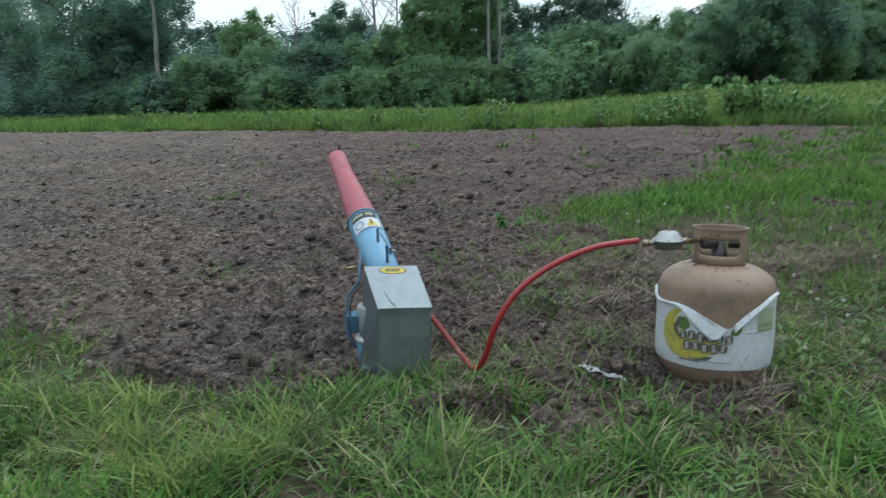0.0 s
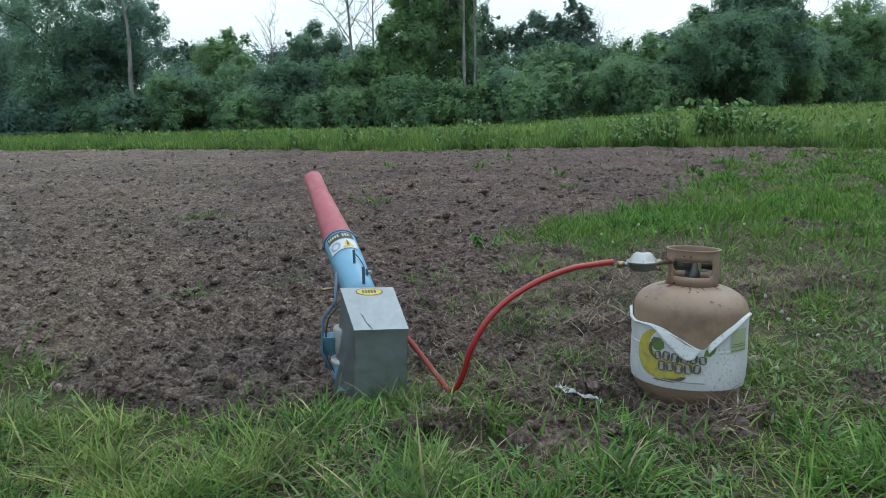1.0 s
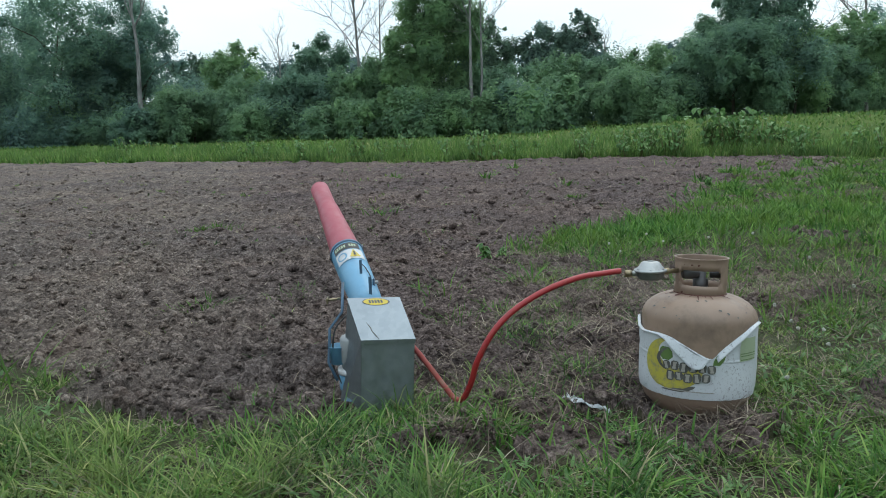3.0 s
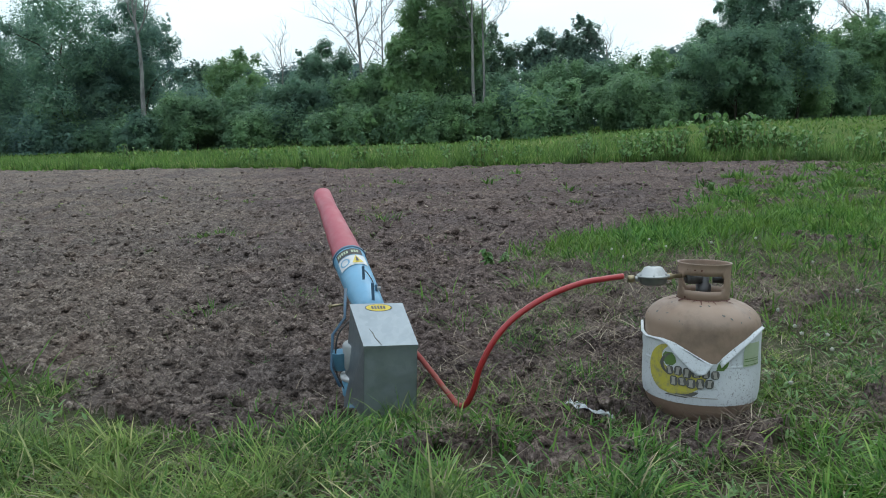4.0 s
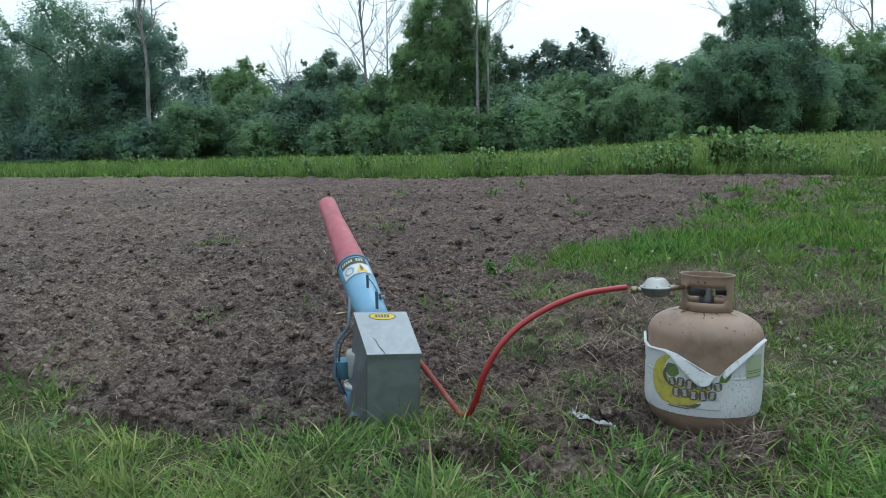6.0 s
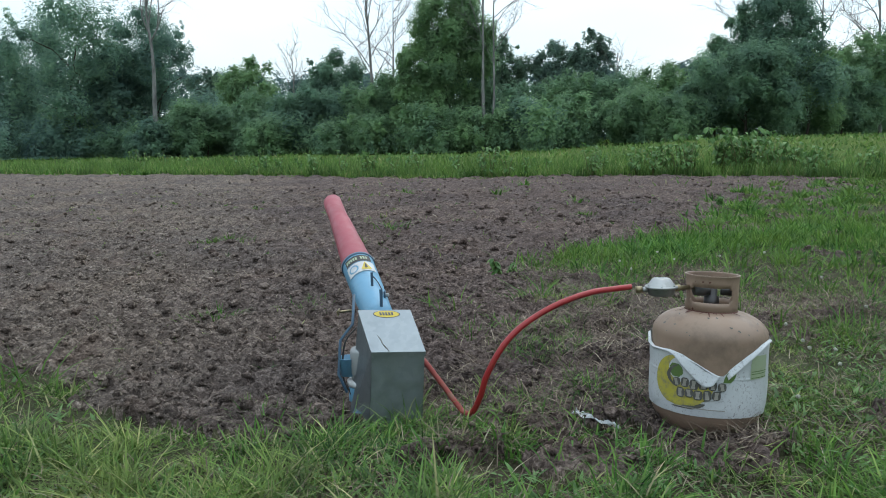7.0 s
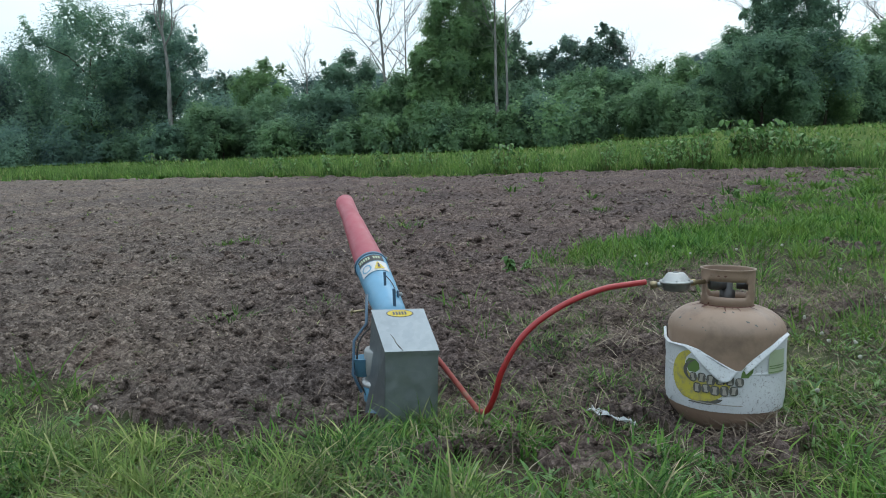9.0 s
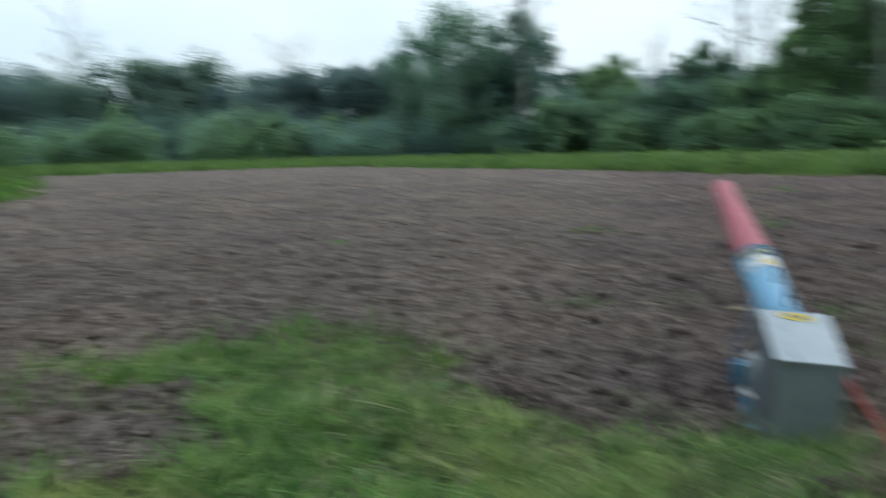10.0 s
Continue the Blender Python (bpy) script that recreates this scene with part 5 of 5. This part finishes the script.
    def shell(name, outline, mat, parent, out, label="", rows=6, smooth=True):
        """A printed shape on the wrap: angle as a function of height, in strips."""
        bm = bmesh.new()
        prev = None
        for z, a0, a1 in outline:
            k = max(2, rows)
            row = []
            for i in range(k):
                a = a0 + (a1 - a0) * i / (k - 1)
                zz = min(z, top_edge(a) - 0.0015)
                q = rw + out
                if zz < 0.080:
                    q = min(q, R * math.sin(math.acos(max(-1, min(1, (0.080 - zz) / 0.108)))) ** 0.55 + 0.0024 + out)
                t = radians(face + a)
                row.append(bm.verts.new((q * math.cos(t), q * math.sin(t), zz)))
            if prev:
                for i in range(k - 1):
                    bm.faces.new((prev[i], prev[i + 1], row[i + 1], row[i]))
            prev = row
        return part(name, bm, mat, parent, label, smooth)
    part("wrap_crease", turned([(rw, 0.144), (rw + 0.0009, 0.1465), (rw + 0.0009, 0.1495), (rw, 0.152)], 96), WRAP, wrap, "", True)
    # yellow swirl with dark edge, and rows of dark lettering-like blocks
    cz, ca = 0.133, -26.0
    ring = []
    for k in range(19):
        s = -1 + 2 * k / 18
        z = cz + 0.067 * s
        w = 29 * math.sqrt(max(0, 1 - s * s))
        ring.append((z, ca - w, ca + w * (1.15 if s < 0 else 0.5)))
    swirl = shell("swirl_print", ring, YELLOW, wrap, 0.0012, "yellow round print", 14)
    inner = []
    for k in range(13):
        s = -1 + 2 * k / 12
        inner.append((cz + 0.030 + 0.038 * s, ca + 10 - 22 * math.sqrt(max(0, 1 - s * s)), ca + 10 + 20 * math.sqrt(max(0, 1 - s * s))))
    shell("inner_print", inner, WRAP, swirl, 0.0018, "", 12)
    arc = []
    for k in range(11):
        s = -1 + 2 * k / 10
        w = math.sqrt(max(0, 1 - s * s))
        arc.append((cz + 0.012 + 0.034 * s, ca + 10 - 22.5 * w - 1.2, ca + 10 - 22.5 * w + 0.4 + 2.6 * w))
    shell("arc_print", arc, CHAR, swirl, 0.0026, "", 4)
    low = []
    for k in range(9):
        s = k / 8
        low.append((cz - 0.070 + 0.018 * s, ca - 8 + 16 * s, ca + 14 + 22 * s - 10 * s * s))
    shell("shade_print", low, CHAR, wrap, 0.0008, "", 10)
    for row, (z, h, a0, st, wd, cnt) in enumerate(((0.130, 0.025, -32, 8.5, 7.4, 6), (0.104, 0.025, -27.5, 8.3, 7.4, 5))):
        for k in range(cnt):
            a = a0 + st * k
            zc = z + 0.0016 * math.sin(k * 2.1)
            hh = h * (0.9 + 0.25 * ((k * 7 + row * 3) % 5) / 5)
            ww = wd * (1.02 + 0.2 * ((k * 5 + row) % 4) / 4)
            outl = [(zc - hh / 2 + hh * q, a + wd / 2 - ww / 2 * (1 - abs(2 * q - 1) ** 3) ** 0.34, a + wd / 2 + ww / 2 * (1 - abs(2 * q - 1) ** 3) ** 0.34) for q in (0.01, 0.08, 0.2, 0.35, 0.5, 0.65, 0.8, 0.92, 0.99)]
            blk = shell("letter_block", outl, CHAR, wrap, 0.0026 + 0.0004 * (k % 2) + 0.0007 * row, "", 4)
            lean = (-0.16, 0.1, 0.0, 0.2, -0.08)[(k * 3 + row) % 5]
            inl = [(zc - hh * 0.38 + hh * 0.76 * q, a + wd / 2 + ww * (lean * (q - 0.5) - 0.17 - 0.18 * abs(q - 0.3 - 0.1 * (k % 4))), a + wd / 2 + ww * (lean * (q - 0.5) + 0.15 + 0.18 * abs(q - 0.7 + 0.12 * (k % 3)))) for q in (0, 0.2, 0.4, 0.6, 0.8, 1)]
            shell("letter_fill", inl, INKGREY, blk, 0.0044, "", 3)
    shell("leaf_print", [(0.142, -33, -26), (0.152, -36, -22), (0.166, -37, -23), (0.176, -34, -27)], OLIVE, wrap, 0.0022, "", 5)
    shell("leaf_print", [(0.140, 15, 22), (0.152, 16, 26), (0.164, 18, 27), (0.172, 21, 26)], OLIVE, wrap, 0.0022, "", 4)
    shell("side_panel_print", [(0.147, 43, 68), (0.165, 43, 68), (0.185, 43, 68), (0.207, 45, 68)], PALEGREEN, wrap, 0.0012, "pale green side print", 6)
    for z in (0.150, 0.160, 0.166):
        shell("line_print", [(z, 44, 67), (z + 0.002, 44, 67)], OLIVE, wrap, 0.0020, "", 6)
    shell("small_print", [(0.066, -30, 18), (0.0685, -30, 18)], INKGREY, wrap, 0.0014, "", 12)
    # curled flaps of the tear

    def flap(line, width, curl, name):
        """Paper folded outwards over a line on the wrap (angle, height), rolling over by curl degrees."""
        bm = bmesh.new()
        prev = None
        for (a, z, wd) in line:
            t = radians(face + a)
            nrm = Vector((math.cos(t), math.sin(t), 0))
            o = nrm * (rw + 0.001) + Vector((0, 0, z))
            down = Vector((0, 0, -1)) + Vector((-math.sin(t), math.cos(t), 0)) * width
            down.normalize()
            row = []
            for k in range(9):
                f = k / 8
                ang = radians(curl) * f
                rad = 0.0018
                row.append(bm.verts.new(o + nrm * (rad * (1 - math.cos(min(ang, math.pi))) + 0.004 * f) + down * (wd * f) + Vector((0, 0, rad * math.sin(min(ang, math.pi))))))
            if prev:
                for k in range(8):
                    bm.faces.new((prev[k], prev[k + 1], row[k + 1], row[k]))
            prev = row
        ob = part(name, bm, WRAP, wrap, "paper flap curled outwards at the tear", True)
        sm = ob.modifiers.new("thick", "SOLIDIFY")
        sm.thickness = 0.0008
    flap([(-88, 0.232, 0.005), (-75, 0.211, 0.005), (-62, 0.205, 0.0045), (-48, 0.207, 0.004), (-36, 0.208, 0.006), (-28, 0.205, 0.013), (-18, 0.195, 0.025), (-8, 0.182, 0.034), (2, 0.168, 0.041), (8, 0.160, 0.044), (11, 0.157, 0.038), (13, 0.156, 0.030)], -0.85, 170, "torn_flap")
    flap([(17.5, 0.160, 0.012), (20, 0.172, 0.016), (28, 0.190, 0.015), (40, 0.212, 0.012), (50, 0.226, 0.010), (60, 0.237, 0.007), (74, 0.243, 0.004)], 0.35, 170, "torn_flap")
    # flaked paint and scuffs on the shoulder
    r3 = np.random.default_rng(9)
    for k in range(15):
        a = radians(face + r3.uniform(-75, 75))
        u = r3.uniform(0.15, 1.2)
        q, z = (R + 0.0006) * math.cos(u) ** 0.72, 0.238 + 0.0704 * math.sin(u)
        c = Vector((q * math.cos(a), q * math.sin(a), z))
        nrm = Vector((math.cos(a) * 0.7, math.sin(a) * 0.7, 0.4 + u * 0.5)).normalized()
        e = nrm.orthogonal().normalized()
        g = nrm.cross(e)
        bm = bmesh.new()
        s = r3.uniform(0.001, 0.0034)
        bm.faces.new([bm.verts.new(c + nrm * 0.0008 + e * s * r3.uniform(0.5, 1.3) * math.cos(t) + g * s * r3.uniform(0.6, 2.0) * math.sin(t)) for t in np.linspace(0, 6.28, 8)[:-1]])
        part("paint_chip", bm, CHAR, body)
    # rust runs from the foot of the collar
    for k in range(9):
        a = face + r3.uniform(-85, 85)
        u0, u1 = 1.20, r3.uniform(0.95, 1.13)
        bm = bmesh.new()
        rows, wd, drift = [], r3.uniform(1.2, 3.4), r3.uniform(-5, 5)
        for i in range(5):
            u = u0 + (u1 - u0) * i / 4
            q, z = (R + 0.0008) * math.cos(u) ** 0.72, 0.238 + 0.0708 * math.sin(u)
            w = wd * (1 - 0.75 * i / 4) * r3.uniform(0.7, 1.2)
            rows.append([bm.verts.new((q * math.cos(radians(a + drift * i / 4 + e)), q * math.sin(radians(a + drift * i / 4 + e)), z + 0.0006)) for e in (-w, w)])
        for p, q in zip(rows, rows[1:]):
            bm.faces.new((p[0], p[1], q[1], q[0]))
        part("rust_run", bm, RUST, body, "dark red-brown rust run")
    for k in range(8):
        a, z = radians(face + r3.uniform(-75, 75)), r3.choice([0.302, 0.31, 0.384, 0.39])
        bm = bmesh.new()
        c, sd = Vector((math.cos(a), math.sin(a), 0)), Vector((-math.sin(a), math.cos(a), 0))
        s = r3.uniform(0.0015, 0.004)
        bm.faces.new([bm.verts.new(c * (rc + 0.0042) + sd * s * r3.uniform(0.6, 1.6) * math.cos(t) + Vector((0, 0, z + s * r3.uniform(0.4, 1.0) * math.sin(t)))) for t in np.linspace(0, 6.28, 9)[:-1]])
        part("rust_spot", bm, RUST, root)
    return root


gas_cylinder()


# ---- regulator and hose ----
def regulator():
    c = TANK @ Vector((-0.142, -0.02, 0.364))
    root = empty("gas_regulator", Matrix.Translation(c) @ Matrix.Rotation(radians(-3), 4, "X") @ Matrix.Diagonal((1.03, 1.03, 1.12, 1)), "grey cast-alloy gas regulator screwed to the cylinder valve", "regulator")
    # lower body in a darker alloy colour than rim and cap
    part("body", turned([(0, -0.021), (0.028, -0.021), (0.033, -0.017), (0.036, -0.006), (0.037, -0.002), (0.0, -0.002)], 40), DARKALLOY, root, "", True)
    part("rim", turned([(0, -0.003), (0.0415, -0.003), (0.0425, 0.0), (0.0415, 0.003), (0, 0.003)], 40), ALLOY, root, "", True)
    cap = part("cap", turned([(0.036, 0.003), (0.034, 0.005), (0.023, 0.0195), (0.0195, 0.0212), (0, 0.0218)], 40), ALLOY, root, "pale domed cap", True)
    part("cap_plug", turned([(0, 0.0212), (0.008, 0.0212), (0.008, 0.0228), (0, 0.0232)], 24), GREYP, cap, "", True)
    for k in range(6):
        a = k * math.pi / 3 + 0.3
        part("screw", turned([(0, 0.003), (0.003, 0.003), (0.0028, 0.0055), (0, 0.006)], 8, None, Matrix.Translation((0.037 * math.cos(a), 0.037 * math.sin(a), 0))), GREYP, root)
    part("inlet", tube([(0.030, 0, -0.004), (0.048, 0, -0.003), (0.050, 0, -0.003), (0.085, 0.004, -0.002)], [0.008, 0.008, 0.0055, 0.0055], 12), BRASS, root, "", True)
    part("outlet", tube([(-0.030, 0, -0.006), (-0.052, 0, -0.006)], [0.007, 0.006], 12), ALLOY, root, "", True)
    part("ferrule", tube([(-0.050, 0, -0.006), (-0.066, 0, -0.006)], [0.0088, 0.0088], 14), BRASS, root, "", True)


regulator()
pts = curve_points([Vector(v) for v in [(0.4610, 2.0300, 0.3600), (0.4140, 2.0200, 0.3570), (0.3410, 1.9900, 0.3530), (0.2480, 1.9600, 0.3270), (0.1640, 1.9300, 0.2840), (0.1090, 1.9100, 0.2330), (0.0690, 1.9100, 0.1600), (0.0510, 1.9300, 0.0930), (0.0300, 1.9600, 0.0410), (0.0090, 1.9900, 0.0300), (-0.0160, 2.0100, 0.0550), (-0.0530, 2.0300, 0.1010), (-0.0910, 2.0500, 0.1470), (-0.1270, 2.0800, 0.1810)]], 10)
hose = empty("gas_hose", Matrix.Translation(pts[0]), "red rubber gas hose from the regulator to the bird scarer", "hose")
hose_inv = hose.matrix_basis.inverted()
cut = int(len(pts) * 0.63)
part("hose_tube", tube([hose_inv @ p for p in pts[:cut + 1]], 0.0078, 14), HOSE, hose, "bright red rubber hose", True)
part("hose_end", tube([hose_inv @ p for p in pts[cut:]], 0.0074, 14), DULLHOSE, hose, "dusty worn lower end of the hose", True)


# ---- litter ----
def litter():
    root = empty("wrapper_scrap", pose(0.335, 1.935, 0.034, 8, 6, -38), "crumpled white plastic wrapper scrap lying in the grass", "litter")
    r = np.random.default_rng(2)
    bm = bmesh.new()
    g = [[bm.verts.new((0.13 * (i / 12 - 0.35), 0.016 * (j / 4 - 0.5) * (1.8 - i / 10), 0.010 * r.normal() * 0.5 + 0.004 * math.sin(i * 1.3 + j))) for j in range(5)] for i in range(13)]
    for i in range(12):
        for j in range(4):
            bm.faces.new((g[i][j], g[i + 1][j], g[i + 1][j + 1], g[i][j + 1]))
    ob = part("sheet", bm, WRAP, root)
    ob.modifiers.new("thick", "SOLIDIFY").thickness = 0.0006
    return root


litter()
